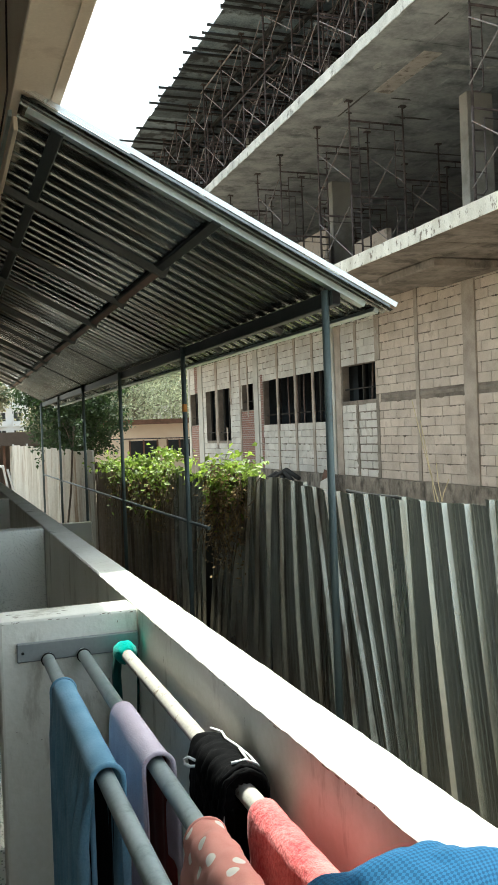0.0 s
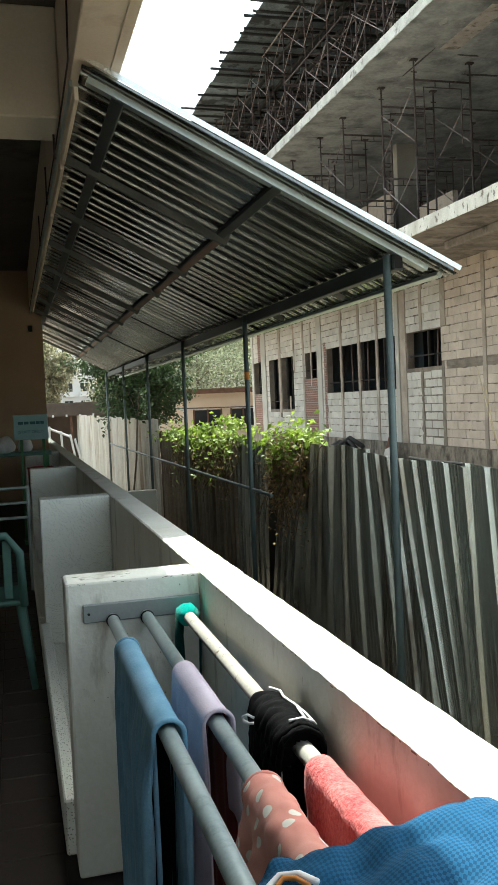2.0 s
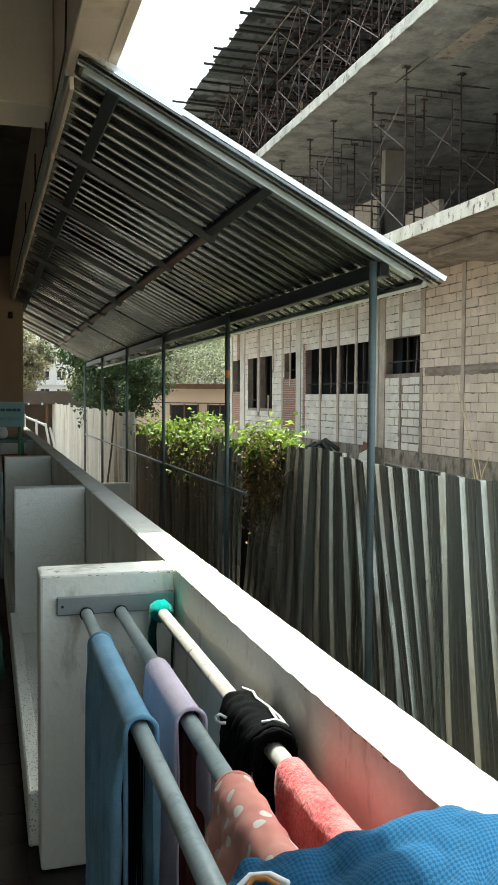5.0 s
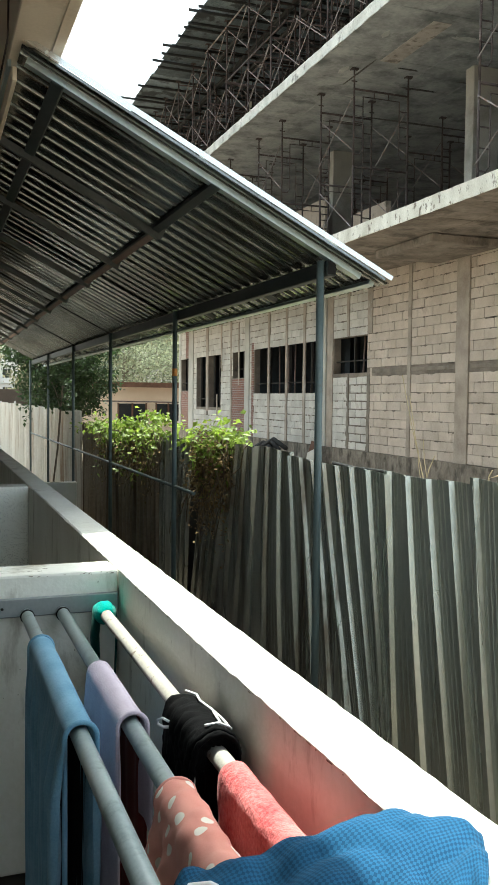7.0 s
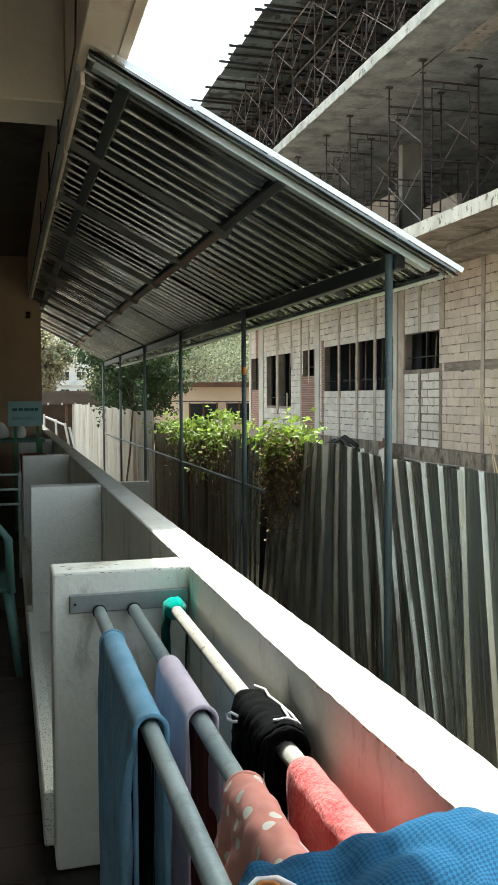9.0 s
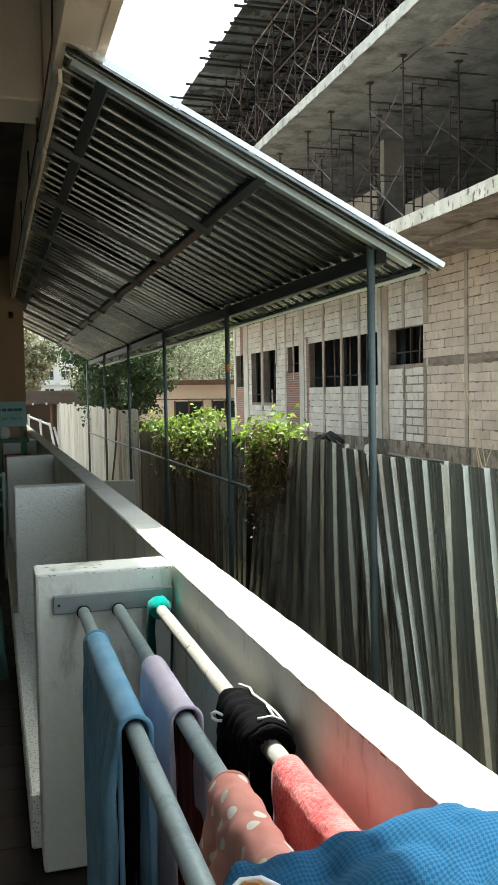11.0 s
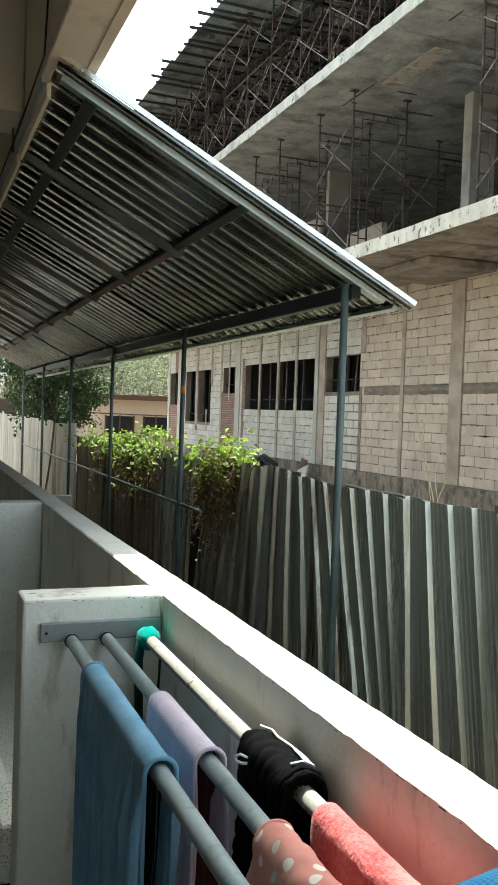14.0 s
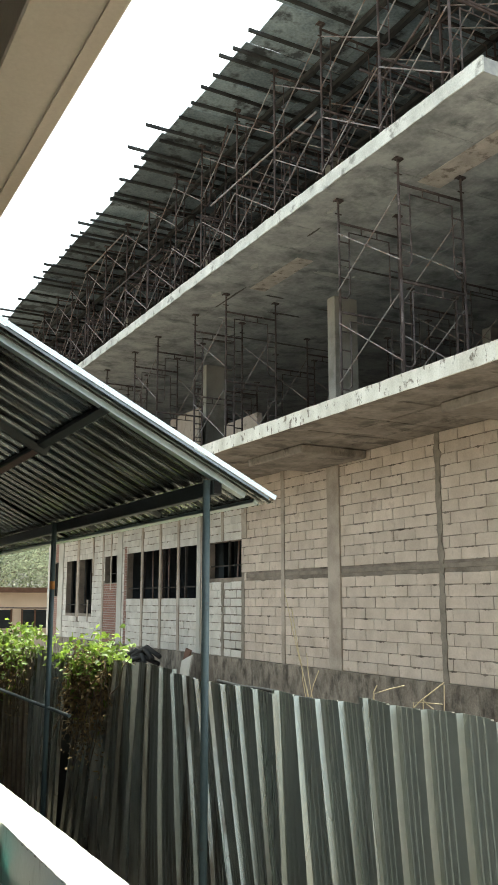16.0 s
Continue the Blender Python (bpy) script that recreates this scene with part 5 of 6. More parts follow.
for fl in range(6):
    for k in range(10):
        x, z = 1.2 + k * 3.3, 2.2 + fl * 3.6
        wn = part("window", box(x, x + 1.7, -0.06, -0.01, z, z + 1.7), GLASSDARK, apt)
        part("window_frame", box(x + 0.8, x + 0.9, -0.10, -0.065, z, z + 1.7), FARWHITE, wn)
        part("balcony", box(x - 0.3, x + 2.0, -0.9, -0.07, z - 1.1, z - 0.15), FARWHITE, apt)

# white rail and small plants at the alley's end
gate = thing("white_railing", "white-painted leaning metal railing at the alley's end", "railing", (1.15, 20.0, GZ))
for p, q in (((-0.35, 0, 1.75), (0.1, 0, 1.55)), ((-0.35, 0, 1.25), (0.15, 0, 1.0)), ((0.1, 0, 1.6), (0.25, 0, 0.75)), ((0.2, 0, 1.5), (0.38, 0, 0.75)), ((-0.35, 0, 1.8), (-0.35, 0, 0.7)), ((-0.1, 0, 1.68), (-0.08, 0, 1.1))):
    part("bar", tube(p, q, 0.025, 8), WHITEPLASTIC, gate)

# ---- debris behind the fence ----
def pile(name, label, category, loc):
    return thing(name, label, category, loc)


tp = pile("tarpaulin_heap", "heap of black tarpaulin and pipes behind the fence", "debris", (8.3, 21.4, GZ))
rnd = random.Random(8)
for i in range(9):
    y = rnd.uniform(-0.9, 1.2)
    part("hose", rope([(rnd.uniform(-.2, .2), y - 0.7, 0.55 + 0.08 * i * 0.6), (0, y, 0.65 + 0.1 * i * 0.6), (rnd.uniform(-.2, .2), y + 0.8, 0.5 + 0.08 * i * 0.6)], 0.06, 7), BLACKTARP, tp, "", True)
part("support", box(-0.3, 0.3, -0.9, 1.0, 0, 0.62, 0.05), BLACKTARP, tp)
pl = pile("leaning_plank", "reddish-brown plank leaning against the block wall", "plank", (9.0, 17.6, GZ))
part("plank", box(-0.02, 0.02, -0.16, 0.16, 0, 1.12, 0.004), FRAMEBROWN, pl)
pl.matrix_basis = pose(8.95, 20.2, GZ, 8, 12, 0)
pn = pile("leaning_board", "pale grey board leaning beside the plank", "board", (8.8, 16.6, GZ))
part("sheet", box(-0.02, 0.02, -0.25, 0.25, 0, 1.0, 0.004), PALECOL, pn)
pn.matrix_basis = pose(8.75, 19.55, GZ, -20, 20, 0)

# ---- clothes pipes ----
PZ = 0.872
plate = thing("pipe_holder", "grey board screwed to the partition, holding the clothes pipes", "bracket", (0.174, 2.42, 0.865))
part("board", box(0, 0.335, -0.016, 0, 0, 0.052, 0.003), PLATE, plate)
for x in (0.035, 0.30):
    part("screw", tube((x - 0.02, -0.019, 0.026), (x - 0.02, -0.0165, 0.026), 0.004, 8), BLACKSCREW, plate)
for x, m, lb in ((0.254, PVC_GREY, "grey plastic clothes pipe spanning the partitions"), (0.350, PVC_GREY, "grey plastic clothes pipe spanning the partitions"),
                 (0.460, PVC_WHITE, "weathered white clothes pipe with flaking paint")):
    e = thing("clothes_pipe", lb, "pipe", (x, -0.02, PZ), "clothes pipes")
    part("pipe", tube((0, 0, 0), (0, 2.424, 0), 0.0165, 20), m, e, "", True)
    # dark ring paints the shade of the hole round each pipe
    part("collar", tube((0, 2.398, 0), (0, 2.404, 0), 0.0195, 20), BLACKSCREW, e, "dark ring painting the shaded gap round the pipe", True)


# ---- laundry ----
def drape(name, label, x, y0, y1, r, left, right, material, seed, folds=3.0, amp=0.02, nv=26, ns=44, thick=0.004, flare=0.0, zc=PZ, tilt=0.0, crinkle=0.003, wf=1.0):
    """Cloth hung over a pipe along y: down the left side, over the top, down the right side."""
    rnd = random.Random(seed)
    e = thing(name, label, "laundry", (x, (y0 + y1) / 2, zc), "laundry on the pipes")
    ph = [rnd.uniform(0, 6.28) for _ in range(8)]
    arc = math.pi * r
    total = left + arc + right
    L = (y1 - y0)
    bm = bmesh.new()
    grid = []
    na = 18
    nl = max(2, int((ns - na) * left / (left + right + 1e-6)))
    nr = max(2, ns - na - nl)
    svals = [left * k / nl for k in range(nl)] + [left + arc * k / na for k in range(na)] + [left + arc + right * k / nr for k in range(nr + 1)]
    ns = len(svals) - 1
    for i, s in enumerate(svals):
        row = []
        for j in range(nv + 1):
            v = j / nv
            if s < left:
                d, side = left - s, -1
                px, pz = -r, -d
            elif s < left + arc:
                a = (s - left) / r
                d, side = 0, 0
                px, pz = -r * math.cos(a), r * math.sin(a)
            else:
                d, side = s - left - arc, 1
                px, pz = r, -d
            g = min(1, d / 0.09)
            w = math.sin(v * folds * 6.28 + ph[0]) * 0.6 + math.sin(v * folds * 13.1 + ph[1] + d * 3) * 0.4
            px += side * (abs(w) * amp * g + flare * d) + amp * 0.5 * g * math.sin(v * 4 + ph[2])
            py = (v - 0.5) * L * (1 + 0.06 * g * math.sin(d * 7 + ph[3] + side)) + 0.012 * math.sin(d * 9 + ph[4]) * g + tilt * d
            pz += 0.0 + (0.012 * math.sin(v * 8 + ph[6]) if i in (0, ns) else 0)
            wr = noise.noise(Vector((s * 11 * wf + seed, v * L * 11 * wf, seed * 1.7))) * 0.5 + noise.noise(Vector((s * 27 * wf, v * L * 27 * wf + seed, 3.0))) * 0.25
            out = Vector((px, 0, max(pz, 0)))
            out = out.normalized() if out.length > 1e-6 else Vector((0, 0, 1))
            px += out.x * abs(wr) * crinkle
            pz += out.z * abs(wr) * crinkle
            row.append(bm.verts.new((px, py, pz)))
        grid.append(row)
    for a, b in zip(grid, grid[1:]):
        for j in range(nv):
            bm.faces.new((a[j], a[j + 1], b[j + 1], b[j]))
    for i, row in enumerate(grid):
        for j, vert in enumerate(row):
            vert.index = i * (nv + 1) + j
    lay = bm.loops.layers.uv.new("UVMap")
    for f in bm.faces:
        for lp in f.loops:
            i, j = divmod(lp.vert.index, nv + 1)
            lp[lay].uv = (svals[i], L * j / nv)
    ob = part("cloth", bm, material, e, "", True)
    md = ob.modifiers.new("thickness", "SOLIDIFY")
    md.thickness, md.offset = thick, 0
    return e, ob


def hem_of(e, r, left, right, y, material, rad=0.006):
    pts = [(-r, y, -left)] if left else []
    pts = [(-r - 0.003, y, -left * k / 8) for k in range(8, 0, -1)]
    pts += [(-(r + 0.003) * math.cos(a * math.pi / 12), y, (r + 0.003) * math.sin(a * math.pi / 12)) for a in range(13)]
    pts += [(r + 0.003, y, -right * k / 8) for k in range(1, 9)]
    part("hem", rope(pts, rad, 8), material, e, "", True)


e, _ = drape("blue_towel", "long light-blue terry towel hung over a grey pipe", 0.254, 1.488, 2.076, 0.0255, 0.62, 0.66, BLUE_TOWEL, 1, 8.5, 0.022, nv=110)
hem_of(e, 0.0255, 0.30, 0.05, -0.293, BLUE_TOWEL, 0.005)
hem_of(e, 0.0255, 0.06, 0.06, 0.290, BLUE_TOWEL, 0.004)
e, _ = drape("navy_cloth", "dark navy garment hanging beneath the blue towel", 0.254, 1.56, 2.02, 0.0195, 0.60, 0.58, NAVY, 2, 2.5, 0.002, thick=0.002)
e, _ = drape("lilac_towel", "lilac terry hand towel hung over a grey pipe", 0.350, 1.505, 1.838, 0.0255, 0.50, 0.20, LILAC, 3, 1.6, 0.012, tilt=-0.05)
hem_of(e, 0.0255, 0.22, 0.05, -0.166, LILAC, 0.004)
e, _ = drape("maroon_cloth", "dark maroon garment hanging behind the lilac towel", 0.350, 1.53, 1.80, 0.0195, 0.02, 0.42, MAROON, 4, 1.6, 0.012, thick=0.002)
e, _ = drape("black_shorts", "black sports shorts with white piping hung over the white pipe", 0.455, 1.33, 1.537, 0.037, 0.34, 0.16, BLACKCLOTH, 5, 2.2, 0.008, thick=0.006, flare=0.0, crinkle=0.018, nv=80, ns=110, wf=2.6)
part("piping", rope([(0.006, 0.109, 0.045), (0.020, 0.085, 0.044), (0.016, 0.05, 0.044), (0.026, 0.015, 0.040), (0.036, -0.02, 0.033), (0.042, -0.05, 0.024), (0.034, -0.062, 0.034), (0.014, -0.066, 0.045), (-0.012, -0.07, 0.045)], 0.0026, 6), WHITECORD, e, "white piping", True)
part("piping", rope([(0.026, 0.0, 0.040), (0.022, -0.03, 0.042), (0.018, -0.064, 0.044)], 0.0024, 6), WHITECORD, e, "white piping", True)
for k in range(2):
    pts = [((0.040 + 0.004 * k) * math.cos(a * 0.4), -0.100 + 0.012 * k + 0.004 * math.sin(a * 2), (0.040 + 0.003 * k) * math.sin(a * 0.4)) for a in range(9)]
    part("waistband", rope(pts, 0.0042, 7), BLACKCLOTH, e, "gathered elastic waistband", True)
gv_, gf_ = [], []
for i in range(17):
    for j in range(15):
        x, z = -0.034 + 0.068 * i / 16, -0.022 - 0.24 * j / 14
        gv_.append((x + 0.004 * math.sin(j * 0.9), -0.096 + 0.012 * math.sin(i * 1.9 + j * 0.15) + 0.05 * j / 14, z))
for i in range(16):
    for j in range(14):
        a = i * 15 + j
        gf_.append((a, a + 1, a + 16, a + 15))
av_ = [(r_ * math.cos(k * math.tau / 28), -0.094 - 0.004 * math.sin(k * 2.6), r_ * math.sin(k * math.tau / 28)) for r_ in (0.0168, 0.028, 0.040) for k in range(28)]
af_ = [(b * 28 + k, b * 28 + (k + 1) % 28, b * 28 + 28 + (k + 1) % 28, b * 28 + 28 + k) for b in range(2) for k in range(28)]
pydata("gathered_end", av_, af_, BLACKCLOTH, e, "", True)
pydata("gathered_leg", gv_, gf_, BLACKCLOTH, e, "", True).modifiers.new("thickness", "SOLIDIFY").thickness = 0.003
part("drawstring", rope([(-0.042, 0.05, 0.012), (-0.053, 0.056, 0.018), (-0.061, 0.062, 0.013), (-0.060, 0.062, 0.005), (-0.051, 0.056, 0.001), (-0.040, 0.05, 0.002)], 0.0028, 6), WHITECORD, e, "white drawstring loop", True)
e, _ = drape("orange_dotted_cloth", "orange-pink cotton cloth with white dots on a grey pipe", 0.350, 0.72, 1.212, 0.0275, 0.36, 0.12, DOTTED, 6, 2.0, 0.020, flare=0.06, crinkle=0.020, nv=80, ns=100, wf=1.5)
hem_of(e, 0.0285, 0.0, 0.0, 0.245, DOTTED, 0.003)
e, _ = drape("coral_towel", "rough coral-red terry towel over the white pipe in sun", 0.457, 0.70, 1.255, 0.0215, 0.34, 0.09, CORAL, 7, 2.0, 0.006, thick=0.006, flare=0.0, crinkle=0.007, nv=60, ns=70)

# teal cloth tied round the pipe's end
e = thing("teal_cloth", "teal knitted cloth tied round the white pipe at its bracket", "laundry", (0.46, 2.36, PZ))
kn = bmesh.new()
bmesh.ops.create_icosphere(kn, subdivisions=3, radius=1)
for v in kn.verts:
    n = noise.noise(v.co * 2.2) * 0.16 + noise.noise(v.co * 6.0) * 0.05
    v.co = Vector((v.co.x * 0.032, v.co.y * 0.046, v.co.z * 0.031 + 0.001)) * (1 + n)
part("knot", kn, TEAL, e, "", True)
part("tail", rope([(-0.02, 0.0, 0.0), (-0.026, 0.0, -0.06), (-0.024, -0.005, -0.14), (-0.02, 0.0, -0.26)], 0.013, 8), DARKTEAL, e, "dark hanging tail", True)
part("loop", rope([(0.012, 0.0, 0.022), (0.03, 0.0, 0.012), (0.036, 0.0, -0.02), (0.034, 0.0, -0.1), (0.03, 0.0, -0.2)], 0.0035, 6), DARKTEAL, e, "", True)

# blue sports shirt lying over pipes and parapet
def jersey_surface():
    e = thing("blue_jersey", "blue mesh sports shirt spread over the pipes and parapet", "laundry", (0.44, 0.7, 0.93))
    nu, nv = 90, 80
    verts, faces, uvs = [], [], []
    def far_edge(x):
        pts = ((0.19, 0.80), (0.22, 0.86), (0.245, 0.91), (0.265, 0.938), (0.29, 0.952), (0.35, 0.937), (0.41, 0.908), (0.478, 0.884), (0.53, 0.864), (0.56, 0.842), (0.59, 0.80))
        for (a, b), (c, d) in zip(pts, pts[1:]):
            if x <= c:
                k = (x - a) / (c - a)
                return b + (d - b) * (k * k * (3 - 2 * k))
        return pts[-1][1]
    def height(x):
        pts = ((0.19, 0.82), (0.215, 0.872), (0.26, 0.906), (0.29, 0.916), (0.35, 0.934), (0.41, 0.956), (0.478, 0.978), (0.525, 0.992), (0.57, 0.994), (0.59, 0.986))
        for (a, b), (c, d) in zip(pts, pts[1:]):
            if x <= c:
                k = (x - a) / (c - a)
                return b + (d - b) * (k * k * (3 - 2 * k))
        return pts[-1][1]
    for i in range(nu + 1):
        x = 0.19 + 0.40 * i / nu
        fe = far_edge(x)
        for j in range(nv + 1):
            v = j / nv
            y = 0.30 + (fe - 0.30) * v
            q = Vector((x * 5, y * 5, 0))
            lim = 0.592 - 0.085 * min(1, max(0, (0.80 - y) / 0.14)) ** 1.3
            px = x if x < 0.44 else 0.44 + (x - 0.44) * (lim - 0.44) / 0.15
            z = height(x) + 0.008 * noise.noise(q * 1.3) + 0.006 * noise.noise(q * 3 + Vector((4, 1, 0))) + 0.005 * math.sin(10 * (x * 1.6 - y) + 2) + 0.030 * abs(noise.noise(q * 1.9 + Vector((7, 3, 0)))) + 0.010 * abs(noise.noise(q * 4.3 + Vector((1, 9, 0))))
            if v > 0.90:
                z -= (v - 0.90) ** 2 * 1.6
            verts.append((px - 0.44, y - 0.7, z - 0.93))
            uvs.append((x, y))
    for i in range(nu):
        for j in range(nv):
            a = i * (nv + 1) + j
            faces.append((a, a + nv + 1, a + nv + 2, a + 1))
    ob = pydata("cloth", verts, faces, JERSEY, e, "", True)
    lay = ob.data.uv_layers.new(name="UVMap")
    for lp in ob.data.loops:
        lay.data[lp.index].uv = uvs[lp.vertex_index]
    md = ob.modifiers.new("thickness", "SOLIDIFY")
    md.thickness, md.offset = 0.004, -1
    part("collar", rope([(-0.190, 0.160, -0.020), (-0.182, 0.180, -0.012), (-0.162, 0.190, -0.004), (-0.142, 0.178, 0.001), (-0.130, 0.15, 0.004)], 0.004, 8), WHITECORD, e, "white ribbed collar", True)
    part("collar_trim", rope([(-0.180, 0.160, -0.014), (-0.172, 0.174, -0.008), (-0.160, 0.180, -0.002), (-0.148, 0.170, 0.001), (-0.140, 0.148, 0.003)], 0.003, 8), ORANGE, e, "orange collar trim", True)


jersey_surface()

# ---- things along the dim corridor ----
def staff_sign():
    e = thing("staff_sign", "pale teal notice board on a green wooden stand", "sign", (0.185, 9.0, FLOOR), "")
    b = part("board", box(-0.17, 0.17, -0.012, 0.012, 1.05, 1.30, 0.004), SIGNBLUE, e)
    for x in (-0.10, 0.12):
        part("leg", box(x - 0.014, x + 0.014, 0.014, 0.042, 0, 1.28, 0.003), GREENPAINT, e)
    for x in (-0.10, 0.12):
        part("foot", box(x - 0.02, x + 0.02, -0.12, 0.16, 0, 0.03, 0.003), GREENPAINT, e)
    for k, (x, w) in enumerate(((-0.125, 0.05), (-0.065, 0.045), (-0.01, 0.055), (0.05, 0.04), (0.095, 0.035))):
        part("text_bar", box(x, x + w, -0.0165, -0.0125, 1.205, 1.233), INK, b)
    cu = bpy.data.curves.new("lettering", "FONT")
    cu.body = "(STAFF ONLY)"
    cu.size, cu.extrude, cu.align_x = 0.042, 0.0012, "CENTER"
    tmp = new("lettering_source", cu)
    dg = bpy.context.evaluated_depsgraph_get()
    dg.update()
    me = bpy.data.meshes.new_from_object(tmp.evaluated_get(dg))
    bpy.data.objects.remove(tmp)
    me.materials.clear()
    me.materials.append(INK)
    tx = new("lettering", me)
    tx.parent = b
    tx.matrix_basis = pose(0.0, -0.0145, 1.115, 90, 0, 0)
    tx["label"] = "dark lettering reading (STAFF ONLY)"


staff_sign()
bench = thing("green_bench", "green-painted wooden bench behind the notice board", "bench", (0.1, 9.7, FLOOR))
part("top", box(-0.75, 0.30, -0.15, 0.2, 0.86, 0.90, 0.005), GREEN, bench)
for x in (-0.7, 0.22):
    for y in (-0.12, 0.14):
        part("leg", box(x, x + 0.05, y, y + 0.05, 0, 0.86, 0.003), GREENPAINT, bench)

def bag(x, y, z, s, seed):
    e = thing("plastic_bag", "crumpled whitish plastic bag with stuff inside", "bag", (x, y, z), "bags on the bench")
    bm = bmesh.new()
    bmesh.ops.create_icosphere(bm, subdivisions=3, radius=s)
    for v in bm.verts:
        n = noise.noise(v.co * 9 + Vector((seed, 0, 0)))
        v.co = v.co * (1 + 0.35 * n)
        v.co.z = max(v.co.z + s * 0.8, 0)
    part("bag", bm, BAGWHITE, e, "", True)


bag(-0.08, 9.65, FLOOR + 0.9, 0.10, 3)
bag(0.12, 9.7, FLOOR + 0.9, 0.08, 5)
bag(-0.32, 9.68, FLOOR + 0.9, 0.12, 7)
bs_ = thing("red_basket", "red plastic basket beside the terrazzo partition", "basket", (0.26, 9.2, FLOOR))
bm = tube((0, 0, 0), (0, 0, 0.75), 0.09, 18, r2=0.13, cap=False)
bmesh.ops.contextual_create(bm, geom=[e_ for e_ in bm.edges if all(abs(v.co.z) < 1e-5 for v in e_.verts)])
part("body", bm, RED, bs_, "", True).modifiers.new("thickness", "SOLIDIFY").thickness = 0.004
part("rim", rope([(0.13 * math.cos(a * math.tau / 20), 0.13 * math.sin(a * math.tau / 20), 0.75) for a in range(21)], 0.008, 6), RED, bs_, "", True)

rack = thing("towel_rack", "grey tubular towel rack in the dim corridor", "rack", (-0.15, 6.6, FLOOR))
for z in (0.55, 0.66, 0.77):
    part("bar", tube((-0.35, 0, z), (0.24, 0, z), 0.011, 10), PVC_GREY, rack)
for x in (-0.35, 0.24):
    part("upright", tube((x, 0, 0), (x, 0, 0.79), 0.012, 10), PVC_GREY, rack)

def chair(x, y, turn):
    e = thing("plastic_chair", "worn green plastic chair in the dim corridor", "chair", (x, y, FLOOR))
    part("seat", box(-0.21, 0.21, -0.2, 0.2, 0.40, 0.425, 0.01), GREEN, e)
    for k in range(5):
        part("back_slat", box(-0.17 + 0.075 * k, -0.13 + 0.075 * k, 0.19, 0.205, 0.44, 0.72, 0.004), GREEN, e)
    part("back_rail", rope([(-0.22, 0.2, 0.40), (-0.21, 0.21, 0.66), (-0.15, 0.215, 0.745), (0.15, 0.215, 0.745), (0.21, 0.21, 0.66), (0.22, 0.2, 0.40)], 0.02, 8), GREEN, e, "", True)
    for sx in (-1, 1):
        for sy in (-1, 1):
            part("leg", tube((sx * 0.20, sy * 0.18, 0.40), (sx * 0.25, sy * 0.24, 0), 0.022, 8, r2=0.016), GREEN, e, "", True)
    e.matrix_basis = pose(x, y, FLOOR, 0, 0, turn)


chair(-0.20, 4.46, 180)

# ---- pieces: floor tiles, then the facade's blocks ----
floor_obj = bpy.data.objects["corridor_slab"]
tm = bpy.data.meshes.new("tile")
bm = box(0, 0.196, 0, 0.196, -0.01, 0, 0.0025)
bm.to_mesh(tm)
bm.free()
tm.materials.append(TILE)
for i in range(7):
    for j in range(38):
        ob = new("tile", tm)
        ob.parent = floor_obj
        ob.matrix_basis = pose(-1.30 + 0.2 * i, 0.8 + 0.2 * j, FLOOR)

def block_mesh():
    """A unit block (1 long, 0.186 high) with a soft arris on its face."""
    c = 0.006
    v = [(0.03, 0, 0), (0.03, 1, 0), (0.03, 1, 0.186), (0.03, 0, 0.186), (c, 0, 0), (c, 1, 0), (c, 1, 0.186), (c, 0, 0.186),
         (0, 0.012, c), (0, 0.988, c), (0, 0.988, 0.186 - c), (0, 0.012, 0.186 - c)]
    f = [(4, 5, 1, 0), (5, 6, 2, 1), (6, 7, 3, 2), (7, 4, 0, 3), (8, 9, 5, 4), (9, 10, 6, 5), (10, 11, 7, 6), (11, 8, 4, 7), (11, 10, 9, 8)]
    return v, f


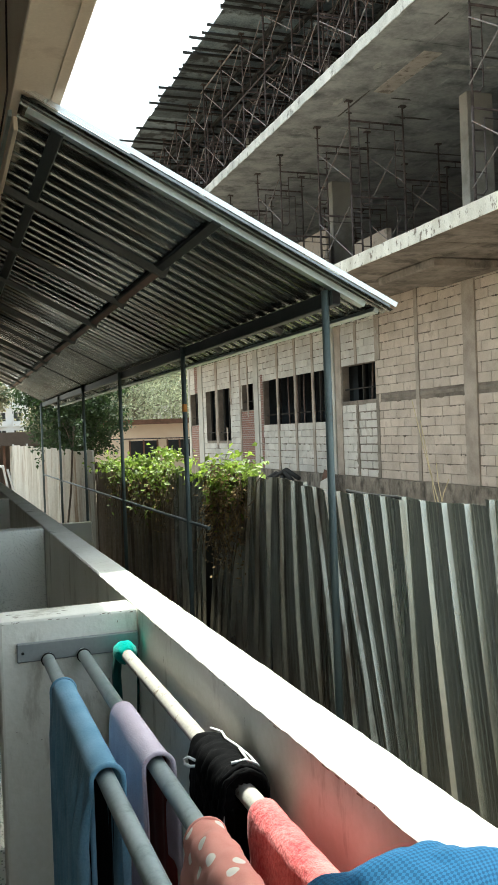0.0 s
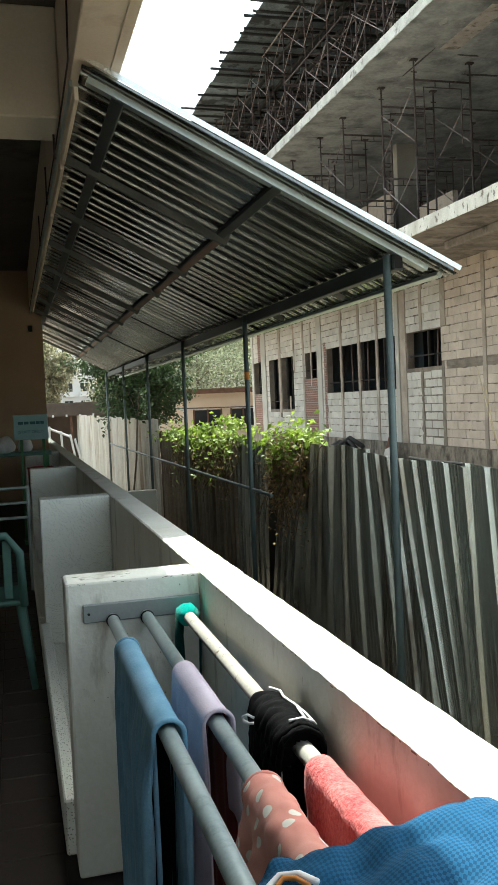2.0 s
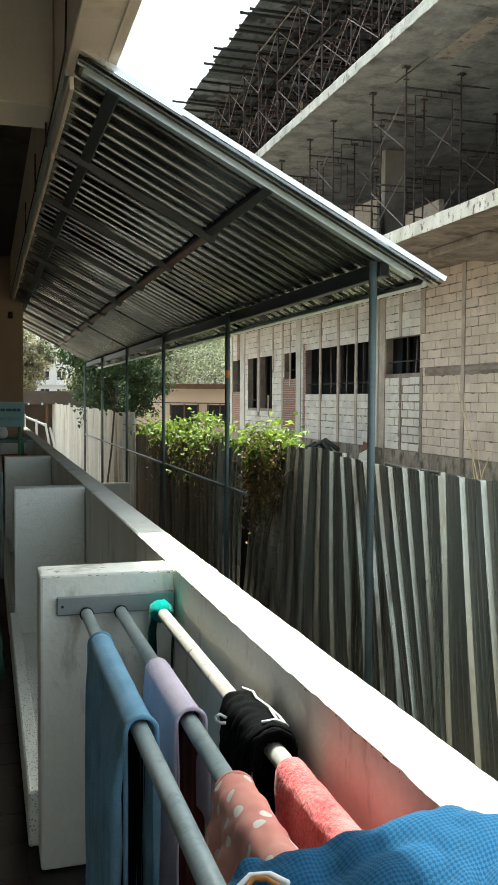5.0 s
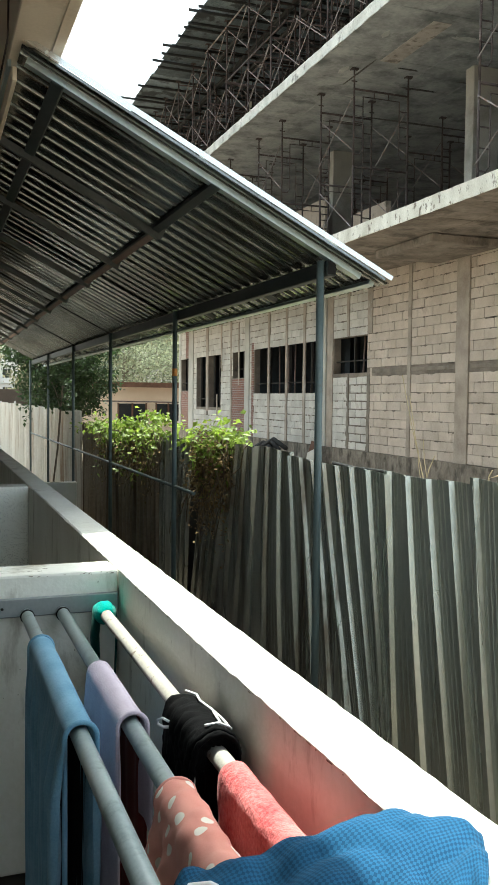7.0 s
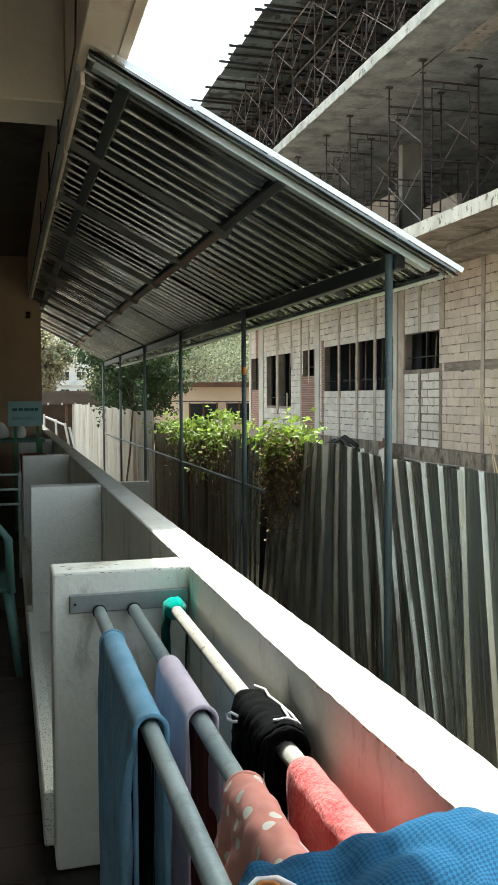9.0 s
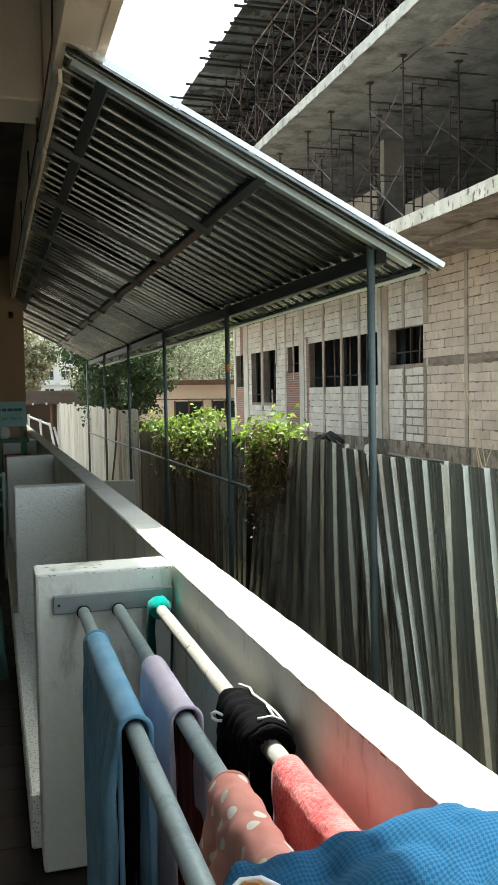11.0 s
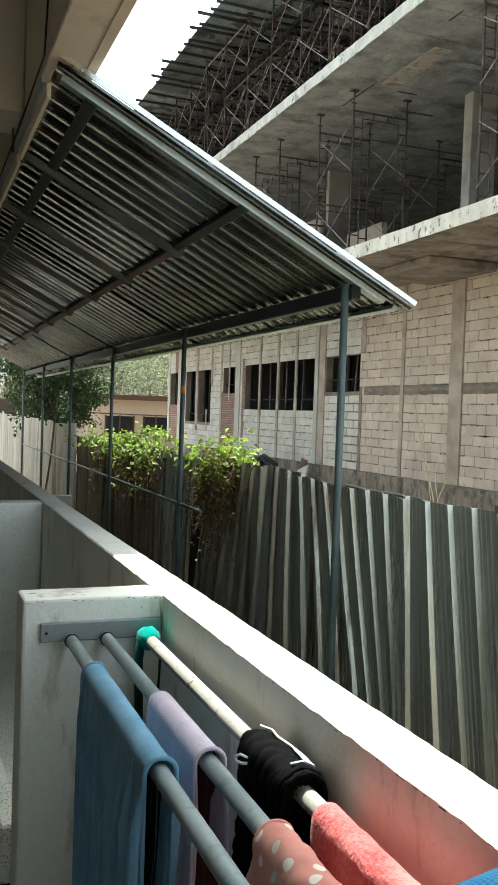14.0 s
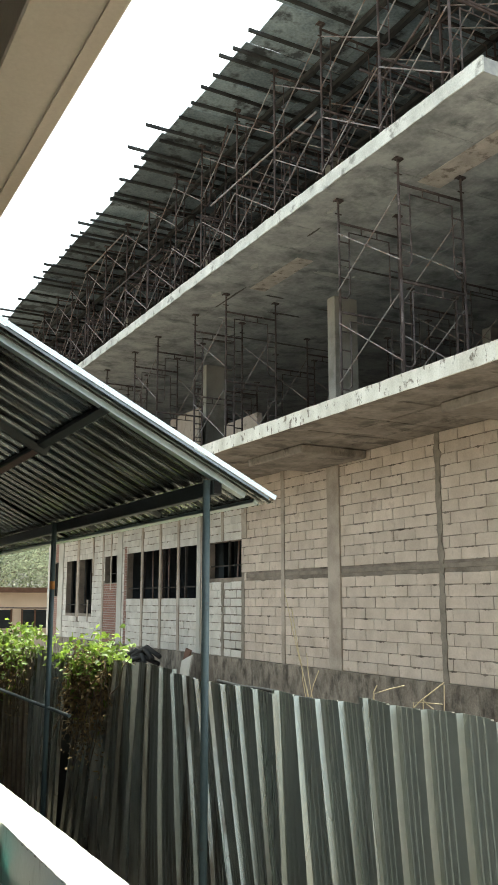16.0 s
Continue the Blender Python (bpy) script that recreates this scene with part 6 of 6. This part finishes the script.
bv, bf = block_mesh()
bme = bpy.data.meshes.new("block")
bme.from_pydata(bv, [], bf)
bme.materials.append(BLOCK)
RH = 0.1935
rnd = random.Random(15)
near_v, near_f, far_v, far_f = [], [], [], []
count = 0
for row in range(int((WT - WB) / RH) + 1):
    z = WB + 0.004 + row * RH
    zs_ = min(1.0, (WT - 0.006 - z) / 0.186)
    zc = z + RH / 2
    holes = sorted([(o[0], o[1]) for o in openings if o[2] - 0.02 < zc < o[3] + 0.02]
                   + [(s[0], s[1]) for s in strips if s[2] - 0.06 < zc < s[3] + 0.06])
    free, y = [], 4.0
    for a, b in holes + [(BY1, BY1)]:
        if a > y + 0.05:
            free.append((y, a))
        y = max(y, b)
    for a, b in free:
        y = a - (0.31 if row % 2 else 0) - rnd.uniform(0, 0.08)
        while y < b - 0.03:
            ln = 0.60 + rnd.uniform(-0.012, 0.012)
            y0, y1 = max(y, a) + 0.005, min(y + ln, b) - 0.006
            y += ln
            if y1 - y0 < 0.06:
                continue
            dx, dz = rnd.uniform(-0.004, 0.004), rnd.gauss(0, 0.0022)
            hs = zs_
            if 17.85 < (y0 + y1) / 2 < 18.8 and z < 2.05:
                y0, y1, hs, dz = y0 + rnd.uniform(0.004, 0.02), y1 - rnd.uniform(0.004, 0.02), zs_ * rnd.uniform(0.86, 0.95), dz + 0.008
            if y0 < 15.9 and y0 > 8.8 and count < 300:
                ob = new("block", bme)
                ob.parent = facade
                ob.matrix_basis = pose(WX - 0.012 + dx, y0, z + dz, rnd.uniform(-0.3, 0.3), 0, 0) @ Matrix.Diagonal((1, y1 - y0, hs, 1))
                count += 1
            else:
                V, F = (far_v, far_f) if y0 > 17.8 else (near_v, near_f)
                o = len(V)
                V += [(WX - 0.012 + dx + p[0], y0 + p[1] * (y1 - y0), z + dz + p[2] * hs) for p in bv]
                F += [tuple(i + o for i in g) for g in bf]
tagged(pydata("block_courses", near_v, near_f, BLOCK_JOIN, facade), kind="stuff")
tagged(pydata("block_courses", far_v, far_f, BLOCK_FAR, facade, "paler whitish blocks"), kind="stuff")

# squeezed-out mortar and open joints on the block courses
sv, sf = [], []
rnd = random.Random(61)
for i in range(1500):
    y, row = rnd.uniform(5, 33), rnd.randrange(1, 21)
    z = WB + row * RH
    if any(o[0] - 0.2 < y < o[1] + 0.2 and o[2] - 0.1 < z < o[3] + 0.1 for o in openings):
        continue
    n, ln = 7, rnd.uniform(0.04, 0.30)
    o = len(sv)
    for k in range(n + 1):
        h = rnd.uniform(0.005, 0.029) * math.sin(math.pi * (k + 0.4) / (n + 0.8))
        sv += [(WX - 0.0165, y + ln * k / n, z - h), (WX - 0.0165, y + ln * k / n, z + h * 0.5), (WX - 0.006, y + ln * k / n, z + h * 0.5), (WX - 0.006, y + ln * k / n, z - h)]
    for k in range(n):
        a = o + 4 * k
        sf += [(a, a + 1, a + 5, a + 4), (a + 1, a + 2, a + 6, a + 5), (a + 3, a, a + 4, a + 7)]
tagged(pydata("mortar_smears", sv, sf, JOINT, facade, "dark squeezed-out mortar"), kind="stuff")
